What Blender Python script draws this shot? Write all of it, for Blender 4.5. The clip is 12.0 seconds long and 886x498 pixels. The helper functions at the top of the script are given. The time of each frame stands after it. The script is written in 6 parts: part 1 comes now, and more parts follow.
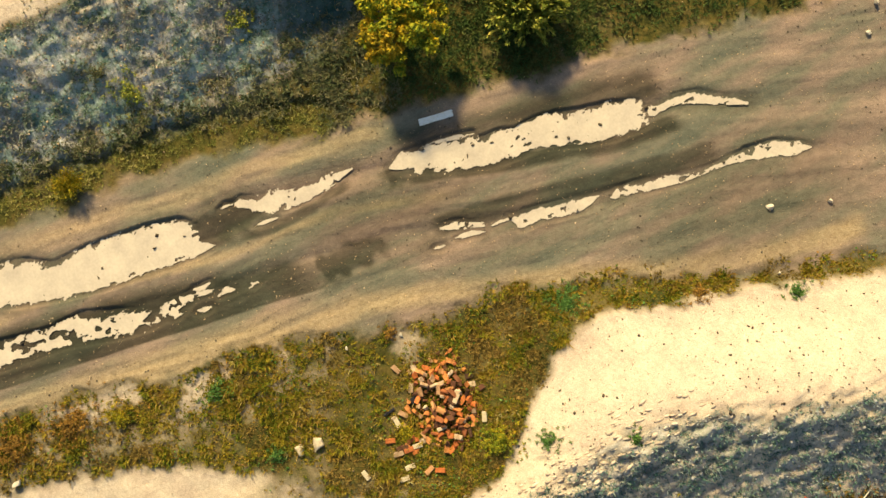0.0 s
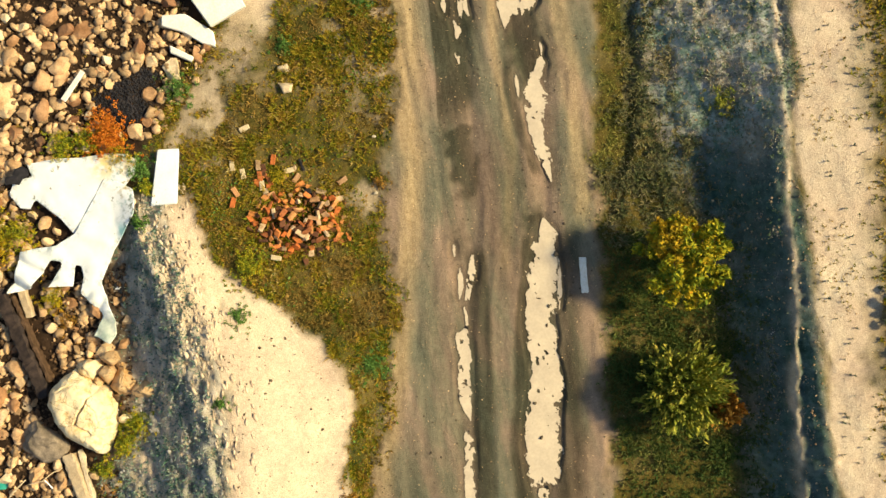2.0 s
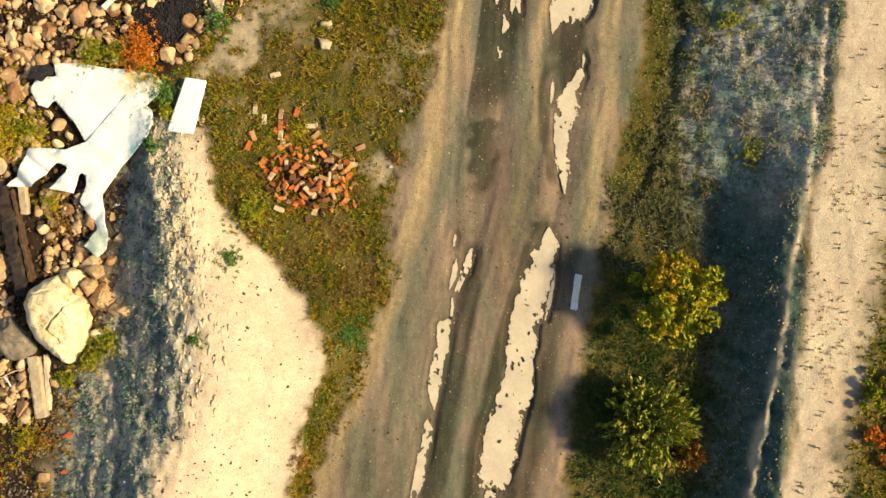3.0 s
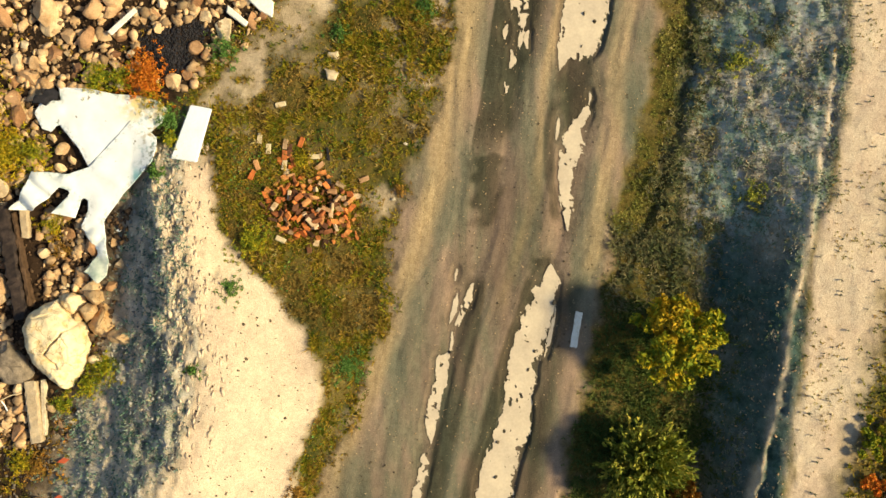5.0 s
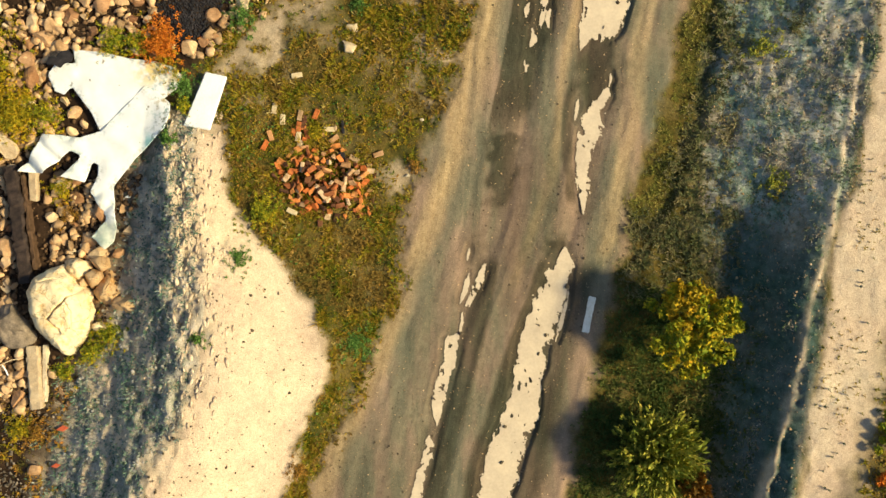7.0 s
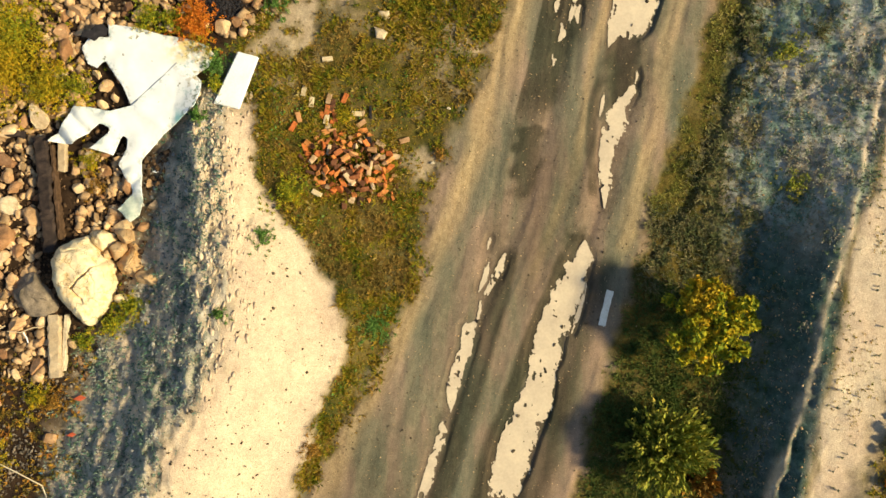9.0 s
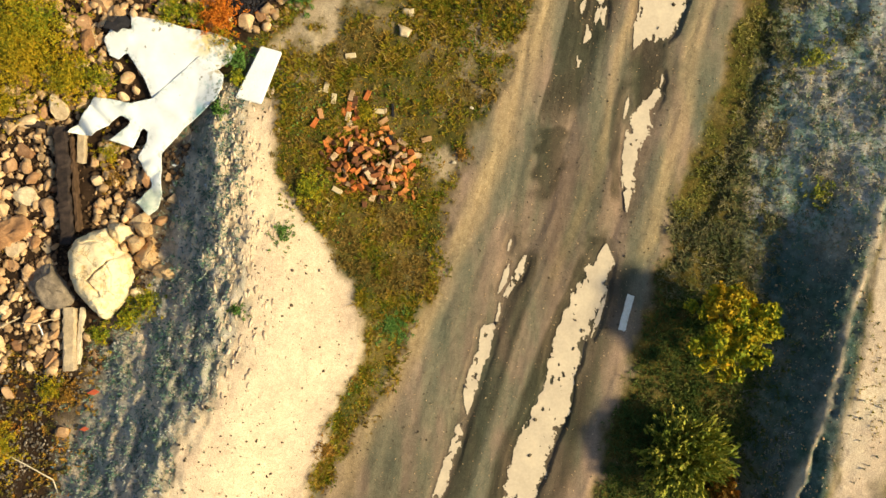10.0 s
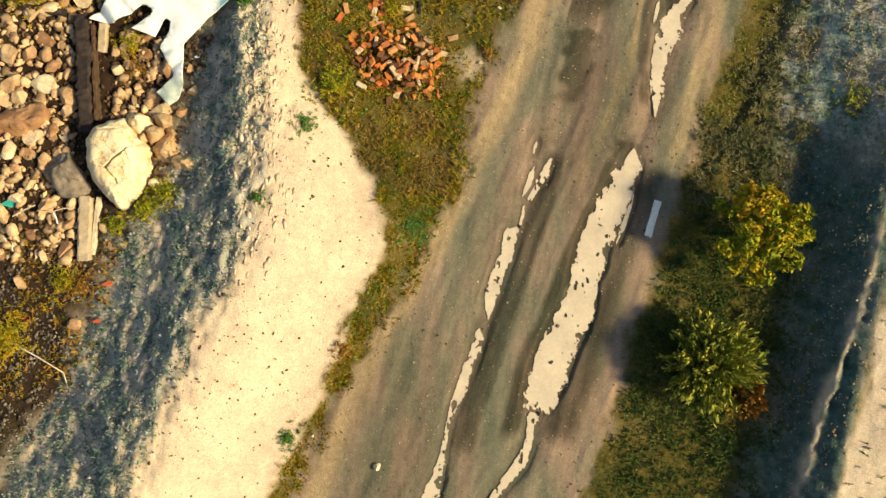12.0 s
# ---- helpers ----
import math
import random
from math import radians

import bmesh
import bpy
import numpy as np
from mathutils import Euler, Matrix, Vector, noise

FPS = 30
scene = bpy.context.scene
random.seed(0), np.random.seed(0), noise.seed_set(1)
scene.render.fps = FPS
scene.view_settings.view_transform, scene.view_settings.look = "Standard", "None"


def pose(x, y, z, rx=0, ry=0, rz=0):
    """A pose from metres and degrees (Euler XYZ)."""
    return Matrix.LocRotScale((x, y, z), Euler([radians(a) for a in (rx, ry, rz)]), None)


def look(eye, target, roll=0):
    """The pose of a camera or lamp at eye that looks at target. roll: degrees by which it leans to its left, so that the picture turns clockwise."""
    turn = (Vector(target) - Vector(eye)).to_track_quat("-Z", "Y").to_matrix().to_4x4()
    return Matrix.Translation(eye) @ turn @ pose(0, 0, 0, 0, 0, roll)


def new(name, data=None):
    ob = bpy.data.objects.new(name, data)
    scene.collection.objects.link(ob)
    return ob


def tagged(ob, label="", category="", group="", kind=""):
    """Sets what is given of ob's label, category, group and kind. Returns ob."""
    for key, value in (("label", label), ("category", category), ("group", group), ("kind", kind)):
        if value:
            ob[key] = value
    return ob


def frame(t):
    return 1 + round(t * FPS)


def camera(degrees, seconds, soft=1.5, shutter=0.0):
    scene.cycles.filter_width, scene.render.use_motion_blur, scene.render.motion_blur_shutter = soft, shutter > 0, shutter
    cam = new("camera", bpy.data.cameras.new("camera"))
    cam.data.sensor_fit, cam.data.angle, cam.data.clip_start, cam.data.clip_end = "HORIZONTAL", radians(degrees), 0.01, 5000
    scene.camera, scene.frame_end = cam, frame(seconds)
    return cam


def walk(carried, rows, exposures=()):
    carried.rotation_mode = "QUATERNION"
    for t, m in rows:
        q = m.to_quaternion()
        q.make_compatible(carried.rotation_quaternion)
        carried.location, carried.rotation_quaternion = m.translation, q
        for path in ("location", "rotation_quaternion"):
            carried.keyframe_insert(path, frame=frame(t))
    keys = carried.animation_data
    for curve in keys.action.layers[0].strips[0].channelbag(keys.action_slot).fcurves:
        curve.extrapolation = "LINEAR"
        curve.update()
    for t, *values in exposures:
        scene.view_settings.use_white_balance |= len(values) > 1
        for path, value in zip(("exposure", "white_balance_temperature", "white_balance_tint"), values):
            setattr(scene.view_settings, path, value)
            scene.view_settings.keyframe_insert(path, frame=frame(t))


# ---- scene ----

# ---------------------------------------------------------------- camera
cam = camera(51.0, 12.0)
PATH = [
    (0.0, pose(0.086, -0.244, 19.370, 0.936, -0.858, -116.661)),
    (0.5, pose(0.107, -0.471, 19.416, 0.424, -0.522, -114.150)),
    (1.0, pose(0.160, -0.579, 19.312, 0.193, -0.266, -90.043)),
    (1.5, pose(0.140, -0.559, 19.180, 0.108, -0.198, -48.838)),
    (2.0, pose(0.083, -0.475, 19.052, -0.097, -0.056, -14.285)),
    (2.5, pose(0.036, -0.477, 19.012, -0.572, -0.138, -4.113)),
    (4.3, pose(-0.123, -0.094, 19.064, -1.112, -0.512, -0.466)),
    (4.5, pose(-0.111, 0.032, 19.066, -0.948, -0.485, -0.412)),
    (5.0, pose(-0.074, 0.252, 18.963, -0.985, -0.354, -0.335)),
    (5.5, pose(-0.066, 0.280, 18.791, -0.876, -0.177, 0.021)),
    (6.0, pose(-0.105, 0.107, 18.645, -0.637, -0.092, 0.482)),
    (6.5, pose(-0.150, -0.230, 18.629, -0.306, -0.001, 1.102)),
    (7.0, pose(-0.178, -0.483, 18.655, -0.075, 0.091, 1.665)),
    (9.0, pose(-0.632, -0.950, 18.835, 0.507, -0.076, 4.125)),
    (9.5, pose(-0.825, -0.999, 18.774, 0.733, -0.035, 4.759)),
    (10.0, pose(-0.989, -1.115, 18.660, 0.950, 0.001, 5.355)),
    (10.5, pose(-1.119, -1.432, 18.557, 1.415, 0.057, 5.726)),
    (11.0, pose(-1.101, -2.027, 18.440, 1.659, 0.182, 6.061)),
    (11.5, pose(-1.095, -2.878, 18.320, 1.870, 0.121, 6.372)),
    (12.0, pose(-1.162, -3.487, 18.226, 2.169, 0.073, 6.669)),
]
walk(cam, PATH, exposures=[(0.0, 0.56, 6500, 4), (2.5, 0.51, 6500, 4), (4.5, 0.46, 6500, 4), (12.0, 0.46, 6500, 4)])

# ---------------------------------------------------------------- light
SUN_ELEVATION, SUN_AZIMUTH = 37.0, -7.0   # azimuth from +x towards +y
world = bpy.data.worlds.new("world")
scene.world = world
world.use_nodes = True
wn = world.node_tree.nodes
sky = wn.new("ShaderNodeTexSky")
sky.sky_type = "NISHITA"
sky.sun_disc = False
sky.dust_density, sky.ozone_density = 1.2, 1.0
sky.sun_elevation = radians(SUN_ELEVATION)
sky.sun_rotation = radians(90 - SUN_AZIMUTH)
world.node_tree.links.new(sky.outputs[0], wn["Background"].inputs[0])
wn["Background"].inputs[1].default_value = 0.1
sun = new("sun", bpy.data.lights.new("sun", "SUN"))
sun.data.energy, sun.data.angle, sun.data.color = 4.8, radians(7.0), (1.0, 0.82, 0.51)
sun.matrix_world = look((40 * math.cos(radians(SUN_AZIMUTH)), 40 * math.sin(radians(SUN_AZIMUTH)),
                         40 * math.tan(radians(SUN_ELEVATION))), (0, 0, 0))

# ---------------------------------------------------------------- small tools
rng = np.random.default_rng(7)


def hash2(i, j, seed):
    v = np.sin(i * 127.1 + j * 311.7 + seed * 74.7) * 43758.5453
    return v - np.floor(v)


def vnoise(x, y, scale, seed=0):
    """Smooth value noise between 0 and 1 with cells of that many metres."""
    x, y = np.asarray(x, float) / scale, np.asarray(y, float) / scale
    i, j = np.floor(x), np.floor(y)
    u, v = x - i, y - j
    u, v = u * u * (3 - 2 * u), v * v * (3 - 2 * v)
    a = hash2(i, j, seed) * (1 - u) + hash2(i + 1, j, seed) * u
    b = hash2(i, j + 1, seed) * (1 - u) + hash2(i + 1, j + 1, seed) * u
    return a * (1 - v) + b * v


def fnoise(x, y, scale, seed=0):
    return (vnoise(x, y, scale, seed) + 0.5 * vnoise(x, y, scale / 2.1, seed + 1) + 0.25 * vnoise(x, y, scale / 4.3, seed + 2)) / 1.75


def step(a, b, v):
    k = np.clip((v - a) / (b - a), 0, 1)
    return k * k * (3 - 2 * k)


def line(*pts):
    """A line that runs along the road: x as a function of y, smoothed."""
    ys, xs = np.array([p[1] for p in pts]), np.array([p[0] for p in pts])
    o = np.argsort(ys)
    ys, xs = ys[o], xs[o]

    def f(y):
        return sum(np.interp(y + d, ys, xs) for d in (-0.3, -0.15, 0, 0.15, 0.3)) / 5
    return f


# ---------------------------------------------------------------- plan
road_l = line((1.5, 11), (1.2, 9.1), (0.85, 7.3), (0.3, 5), (0.0, 3), (-0.74, 1.26), (-0.97, -0.45), (-1.2, -1.8), (-1.66, -2.9), (-2.0, -3.9),
              (-2.5, -4.7), (-3.0, -5.8), (-3.3, -6.8), (-3.6, -8), (-4.0, -8.9), (-6, -14))
road_r = line((5.2, 12), (4.68, 7.4), (4.5, 5), (4.1, 2.7), (3.6, 1.26), (3.35, -0.1), (3.05, -1.8), (2.8, -3.2), (2.5, -5), (2.15, -6.4), (1.9, -7.3), (1.5, -9.5), (0.5, -14))
crest_l = line((-5.6, 1.7), (-5.7, 1.2), (-5.45, 0.45), (-5.3, -0.4), (-5.15, -1.26), (-5.08, -2.1), (-5.05, -2.8), (-5.08, -3.4), (-5.35, -4.2), (-5.65, -4.8),
               (-6.0, -5.9), (-6.3, -6.75), (-6.5, -8), (-7.5, -12))
sand_r = line((-4.7, 1.7), (-4.56, 1.2), (-4.45, 0.45), (-4.1, -0.2), (-3.35, -0.7), (-3.0, -1.3), (-2.65, -1.75), (-2.4, -2.6), (-2.5, -3.3), (-2.75, -3.85),
              (-3.0, -4.9), (-3.4, -6.3), (-3.8, -7.2), (-4.2, -8.5), (-5.5, -12))
foot_l = line((-6.1, 1.7), (-6.16, 1.2), (-6.4, -0.3), (-6.6, -1.35), (-6.9, -2.4), (-7.4, -3.4), (-7.75, -4.6), (-8.05, -6.2), (-8.8, -7.6), (-10, -12))
path_l = line((-5.1, 1.6), (-4.43, 2.7), (-3.9, 3.4), (-3.1, 4.2), (-2.3, 5.4), (-1.6, 6.8), (-1.1, 8.3), (-0.6, 10))
crest_r = line((8.3, 7), (7.84, 4.7), (7.95, 3.66), (7.7, 2.16), (7.44, 0.8), (7.05, 0.2), (6.92, -0.83), (6.9, -1.7), (6.8, -2.75), (6.65, -3.7), (6.5, -4.7),
               (6.38, -5.7), (6.3, -6.5), (5.8, -12))
ridge_r = line((7.75, 4.5), (7.62, 2.83), (7.1, 0.24), (6.78, -1.06), (6.66, -1.93), (6.5, -2.8), (6.27, -3.85), (6.08, -4.7), (5.87, -5.8), (5.6, -8))
foot_r = line((5.6, 8), (5.19, 5), (4.97, 3), (4.75, 1.5), (4.9, 0.3), (5.2, -0.7), (5.35, -2), (5.2, -4), (5.0, -6), (4.5, -12))
ditch_r = line((5.35, 6.5), (5.0, 3), (4.6, 1.5), (4.2, 0.5), (3.8, -0.7), (3.6, -1.5), (3.5, -4))
plateau_r = line((9.6, 6), (9.2, 2), (8.6, -0.8), (8.1, -2.8), (7.9, -4), (7.6, -6), (7.2, -12))
rut_r = line((4.2, 12), (3.6, 8), (2.97, 5), (2.6, 3.6), (2.78, 2.4), (2.56, 1.15), (2.55, 0.3), (2.24, -0.45), (2.0, -1.4), (1.66, -2.3), (1.5, -3.4), (1.2, -4.4), (0.92, -5.4),
             (0.83, -6.4), (0.5, -7.1), (0.1, -7.7), (-1.2, -11))
rut_l = line((3.0, 12), (2.35, 8.5), (1.85, 6), (1.65, 4.4), (1.3, 2), (0.85, 0), (0.61, -0.84), (0.25, -1.8), (0.0, -2.7), (-0.24, -3.7), (-0.4, -4.5), (-0.6, -5.5), (-0.88, -7),
             (-1.3, -8.5), (-2.3, -11))

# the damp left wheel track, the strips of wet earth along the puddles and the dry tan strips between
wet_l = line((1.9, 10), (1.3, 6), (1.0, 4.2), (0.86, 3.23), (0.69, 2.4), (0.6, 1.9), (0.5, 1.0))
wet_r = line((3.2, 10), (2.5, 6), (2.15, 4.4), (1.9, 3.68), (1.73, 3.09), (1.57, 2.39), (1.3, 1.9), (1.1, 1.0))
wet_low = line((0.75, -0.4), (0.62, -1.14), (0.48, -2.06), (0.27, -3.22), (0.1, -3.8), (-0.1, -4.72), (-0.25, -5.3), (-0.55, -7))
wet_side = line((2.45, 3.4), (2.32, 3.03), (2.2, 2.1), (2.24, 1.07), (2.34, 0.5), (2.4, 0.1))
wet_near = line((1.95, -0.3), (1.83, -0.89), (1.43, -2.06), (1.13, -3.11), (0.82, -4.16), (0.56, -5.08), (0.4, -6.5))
# damp earth beyond the pool, darkened further for the shade of the shrubs
wet_shade_far = line((2.6, -0.5), (2.3, -1.8), (2.12, -2.45), (1.98, -3.38), (1.76, -4.3), (1.6, -5.33), (1.3, -6.5))
tan_l = line((0.9, 7), (0.5, 5), (0.26, 3.52), (0.03, 2.92), (0.0, 2.12), (-0.04, 1.31), (-0.35, 0.48), (-0.6, -0.45), (-0.95, -1.06), (-1.05, -1.63), (-1.32, -2.34), (-1.6, -3.06), (-2.4, -5), (-3.2, -8))
tan_m = line((3.0, 7), (2.45, 4.8), (2.18, 3.71), (2.05, 2.66), (1.99, 1.52), (1.84, 0.7), (1.53, -0.13), (1.2, -1.2))
tan_r = line((4.2, 7), (3.9, 4.8), (3.76, 4.56), (3.58, 3.39), (3.52, 2.24), (3.34, 1.08), (3.11, -0.08), (2.95, -0.8))

# pools of pale muddy water in the ruts: x, y, half width along each one
POOLS = []


def pool(*rows):
    """A pool along a rut: x, y and half width along its middle line."""
    POOLS.append(rows)


pool((2.24, -0.42, 0.02), (2.23, -0.68, 0.16), (2.09, -1.14, 0.25), (1.84, -1.83, 0.29), (1.66, -2.29, 0.28), (1.6, -2.75, 0.3), (1.5, -3.05, 0.23), (1.52, -3.44, 0.29),
     (1.4, -3.9, 0.33), (1.22, -4.36, 0.35), (1.07, -4.95, 0.36), (0.94, -5.42, 0.3), (0.88, -5.76, 0.18), (0.83, -6.05, 0.07), (0.84, -6.4, 0.08), (0.7, -6.8, 0.12),
     (0.5, -7.1, 0.1), (0.3, -7.45, 0.07), (0.1, -7.75, 0.02))
pool((2.99, 2.78, 0.04), (2.96, 2.68, 0.1), (2.78, 2.4, 0.14), (2.69, 2.06, 0.18), (2.58, 1.6, 0.16), (2.56, 1.15, 0.15), (2.58, 0.75, 0.15), (2.58, 0.52, 0.06),
     (2.59, 0.28, 0.015))
pool((2.43, 3.55, 0.01), (2.56, 3.95, 0.14), (2.86, 4.2, 0.42), (2.97, 4.84, 0.46), (3.1, 5.83, 0.45), (3.22, 6.82, 0.34), (3.53, 7.45, 0.45), (3.7, 8.0, 0.4),
     (3.9, 9.0, 0.35), (4.1, 10.0, 0.03))
pool((1.57, 5.3, 0.05), (1.73, 5.61, 0.2), (1.91, 6.17, 0.27), (2.11, 6.72, 0.29), (2.18, 7.33, 0.2), (2.27, 7.94, 0.22), (2.4, 8.7, 0.26), (2.6, 9.8, 0.03))
pool((1.6, 5.12, 0.04), (1.62, 4.95, 0.19), (1.66, 4.7, 0.12), (1.7, 4.38, 0.07), (1.6, 4.0, 0.03))
pool((0.63, -0.8, 0.02), (0.6, -0.9, 0.06), (0.54, -1.14, 0.08), (0.43, -1.37, 0.06), (0.22, -1.83, 0.045), (0.18, -2.2, 0.03), (0.02, -2.36, 0.14),
     (-0.01, -2.75, 0.13), (-0.14, -3.21, 0.13), (-0.24, -3.67, 0.12), (-0.23, -4.07, 0.02))
pool((-0.45, -4.2, 0.02), (-0.37, -4.45, 0.1), (-0.46, -4.92, 0.11), (-0.6, -5.45, 0.09), (-0.73, -5.9, 0.06), (-0.79, -6.35, 0.04), (-0.82, -6.8, 0.05),
     (-0.87, -7.3, 0.11), (-1.0, -7.8, 0.15), (-1.2, -8.2, 0.13), (-1.33, -8.55, 0.02))
pool((0.32, -1.0, 0.01), (0.3, -1.15, 0.05), (0.24, -1.4, 0.05), (0.16, -1.6, 0.01))
pool((2.42, 2.6, 0.01), (2.4, 2.45, 0.035), (2.37, 2.2, 0.03), (2.36, 2.1, 0.01))
pool((0.32, -0.5, 0.01), (0.3, -0.6, 0.03), (0.28, -0.72, 0.01))
pool((3.05, 3.1, 0.01), (3.06, 3.0, 0.03), (3.03, 2.85, 0.01))
pool((1.42, 3.6, 0.02), (1.5, 3.75, 0.07), (1.45, 3.95, 0.02))
pool((1.78, 4.0, 0.02), (1.75, 4.2, 0.06), (1.8, 4.35, 0.02))
pool((1.32, 4.2, 0.02), (1.33, 4.35, 0.05), (1.38, 4.5, 0.02))
pool((1.35, 3.1, 0.02), (1.37, 3.2, 0.05), (1.32, 3.3, 0.02))
pool((2.33, -1.25, 0.02), (2.28, -1.6, 0.04), (2.18, -2.0, 0.05), (2.1, -2.3, 0.02))


def pool_rows(rows):
    """A pool's middle line and half width at close steps."""
    p = np.array(rows)
    d = np.r_[0, np.cumsum(np.hypot(*np.diff(p[:, :2], axis=0).T))]
    s = np.linspace(0, d[-1], max(6, int(d[-1] / 0.025)))
    return np.stack([np.interp(s, d, p[:, k]) for k in range(3)], 1)


def pool_cover(x, y):
    """How deep inside a pool a place lies: 1 at its middle, 0 at its rim, below 0 outside."""
    best = np.full(np.shape(x), -9.0)
    for rows in POOLS:
        p = np.array(rows)
        box = (x > p[:, 0].min() - 0.8) & (x < p[:, 0].max() + 0.8) & (y > p[:, 1].min() - 0.5) & (y < p[:, 1].max() + 0.5)
        if not box.any():
            continue
        q = pool_rows(rows)[::4]
        bx, by = x[box], y[box]
        c = best[box]
        for px, py, w in q:
            c = np.maximum(c, (w - np.hypot(bx - px, by - py)))
        best[box] = c
    return best


def level(x, y):
    """The lie of the land, without its small bumps."""
    yy = np.clip(y, -14, 12)
    rl, rr, cl, sr, fl, cr, fr = (f(yy) for f in (road_l, road_r, crest_l, sand_r, foot_l, crest_r, foot_r))
    # strip of grass and the bench of sand beside the road
    top = np.interp(yy, (-12, -4.5, -3, -0.7, 0.5, 1.3, 2.2, 6), (1.6, 1.6, 1.5, 1.25, 0.95, 0.62, 0.35, 0.25))
    low = np.interp(yy, (-12, -4.5, -3, -0.7, 0.5, 1.3, 2.2, 6), (0.35, 0.45, 0.5, 0.35, 0.3, 0.3, 0.3, 0.25))
    edge = np.interp(yy, (-12, -7, -4, -1.5, 0.5, 2, 6), (0.35, 0.3, 0.45, 0.5, 0.45, 0.25, 0.2))
    z = np.where(x > sr, edge * step(rl, sr - 0.2, x), edge + (top - edge) * step(sr + 0.1, cl + 0.35, x))
    # drop behind the bench
    run = np.maximum(0.5, (cl - fl) * 1.05)
    k = np.clip((cl - x) / run, 0, 1)
    z = np.where(x < cl, low + (top - low) * (1 - k) ** 1.3, z)
    # bank on the other side: steep along the bushes, gentle further on
    steep = step(1.6, -0.2, yy)
    gentle = np.clip((x - fr) / (cr - fr), 0, 1)
    gentle = 0.9 * (0.6 * gentle + 0.4 * step(0.05, 1.0, gentle))
    k = np.clip((x - (cr - 1.35)) / 1.25, 0, 1)
    short = 0.08 * step(fr - 1.2, fr, x) + 1.17 * (0.5 * k + 0.5 * step(0, 1, k))
    z = np.where(x > rr, np.where(x > rr, gentle * (1 - steep) + short * steep, 0), z)
    # a low lip of earth just under the edge of the bank
    rg = ridge_r(yy) + (fnoise(x * 0, y, 0.4, 171) - 0.5) * 0.16
    lip = step(5.2, 3.4, yy) * (0.1 + 0.9 * step(0.3, 0.62, fnoise(x * 0.4, y, 0.4, 175)))
    z = z - lip * 0.1 * np.exp(-((x - (rg + cr) / 2 + 0.03) / 0.14) ** 2) + lip * 0.1 * np.exp(-((x - rg) / 0.09) ** 2)
    dd = x - ditch_r(yy) - (fnoise(x * 0, y, 0.6, 181) - 0.5) * 0.5
    z = z + step(-1.3, -0.4, yy) * (0.07 * np.exp(-((dd - 0.2) / 0.16) ** 2) - 0.08 * np.exp(-(dd / 0.12) ** 2)) * (0.2 + 1.3 * fnoise(x, y, 0.9, 185))
    # beyond the place the land levels out
    far = step(14, 40, np.hypot(x, y))
    return z * (1 - far) + 0.6 * far


def zones(x, y):
    yy = np.clip(y, -14, 12)
    e = (fnoise(x, y, 0.5, 3) - 0.5) * 0.6 + (fnoise(x, y, 0.13, 9) - 0.5) * 0.2
    rl, rr, cl, sr, fl, cr, fr = (f(yy) for f in (road_l, road_r, crest_l, sand_r, foot_l, crest_r, foot_r))
    road = step(-0.22, 0.22, x - rl + e) * step(-0.2, 0.2, rr - x + e)
    south = step(2.3, 1.5, yy)
    torn = (fnoise(x * 2.2, y * 0.55, 0.3, 221) - 0.5) * 1.1
    sand = step(-0.12, 0.3, x - cl - 0.05 - 0.22 * step(-4.5, -2.5, yy) - 0.12 * step(-2.2, -1.0, yy) + e * 0.4 + torn * (0.6 + 0.4 * step(-4.5, -2.5, yy))) * step(-0.12, 0.16, sr - x + e * 0.55) * south
    far_end = step(4.2, 5.6, yy)
    track = step(0.75, 0.3, np.abs(x - path_l(yy)) * (0.85 + 0.25 * far_end) + e * 0.8) * step(1.0, 1.8, yy)
    track = track * ((1 - far_end) * (0.12 + 0.5 * step(0.3, 0.62, fnoise(x, y, 0.55, 225))) * (0.55 + 0.45 * step(0.35, 0.6, fnoise(x, y, 0.16, 227))) + 0.95 * far_end)
    slope_l = (1 - step(-0.12, 0.3, x - cl - 0.05 - 0.22 * step(-4.5, -2.5, yy) - 0.12 * step(-2.2, -1.0, yy) + e * 0.4 + torn * (0.6 + 0.4 * step(-4.5, -2.5, yy)))) * step(-0.5, 0.5, x - fl + e * 1.4) * south
    plateau = step(-0.12, 0.14, x - cr - 0.12 + e * 0.3 + torn * 0.3) * step(-0.5, 0.6, plateau_r(yy) - x + e * 1.5)
    rg = ridge_r(yy)
    # the sunlit crest of the lip, painted as a broken line of pale sand
    plateau = np.maximum(plateau, np.clip(-0.15 + 1.7 * fnoise(x, y, 0.28, 177), 0, 0.85) * np.exp(-((x - rg + e * 0.25) / 0.07) ** 2) * step(5.2, 3.4, yy))
    slope_r = step(-0.4, 0.5, x - fr - 0.1 + e) * step(0.15, -0.1, x - cr)
    rubble = step(0.3, -0.3, x - np.where(yy > 2.2, path_l(yy) - 0.9, fl)) * step(-9.0, -6.5, yy + e) * step(7.5, 6.9, yy + e)
    return road, np.maximum(sand, track), slope_l, plateau, slope_r, rubble


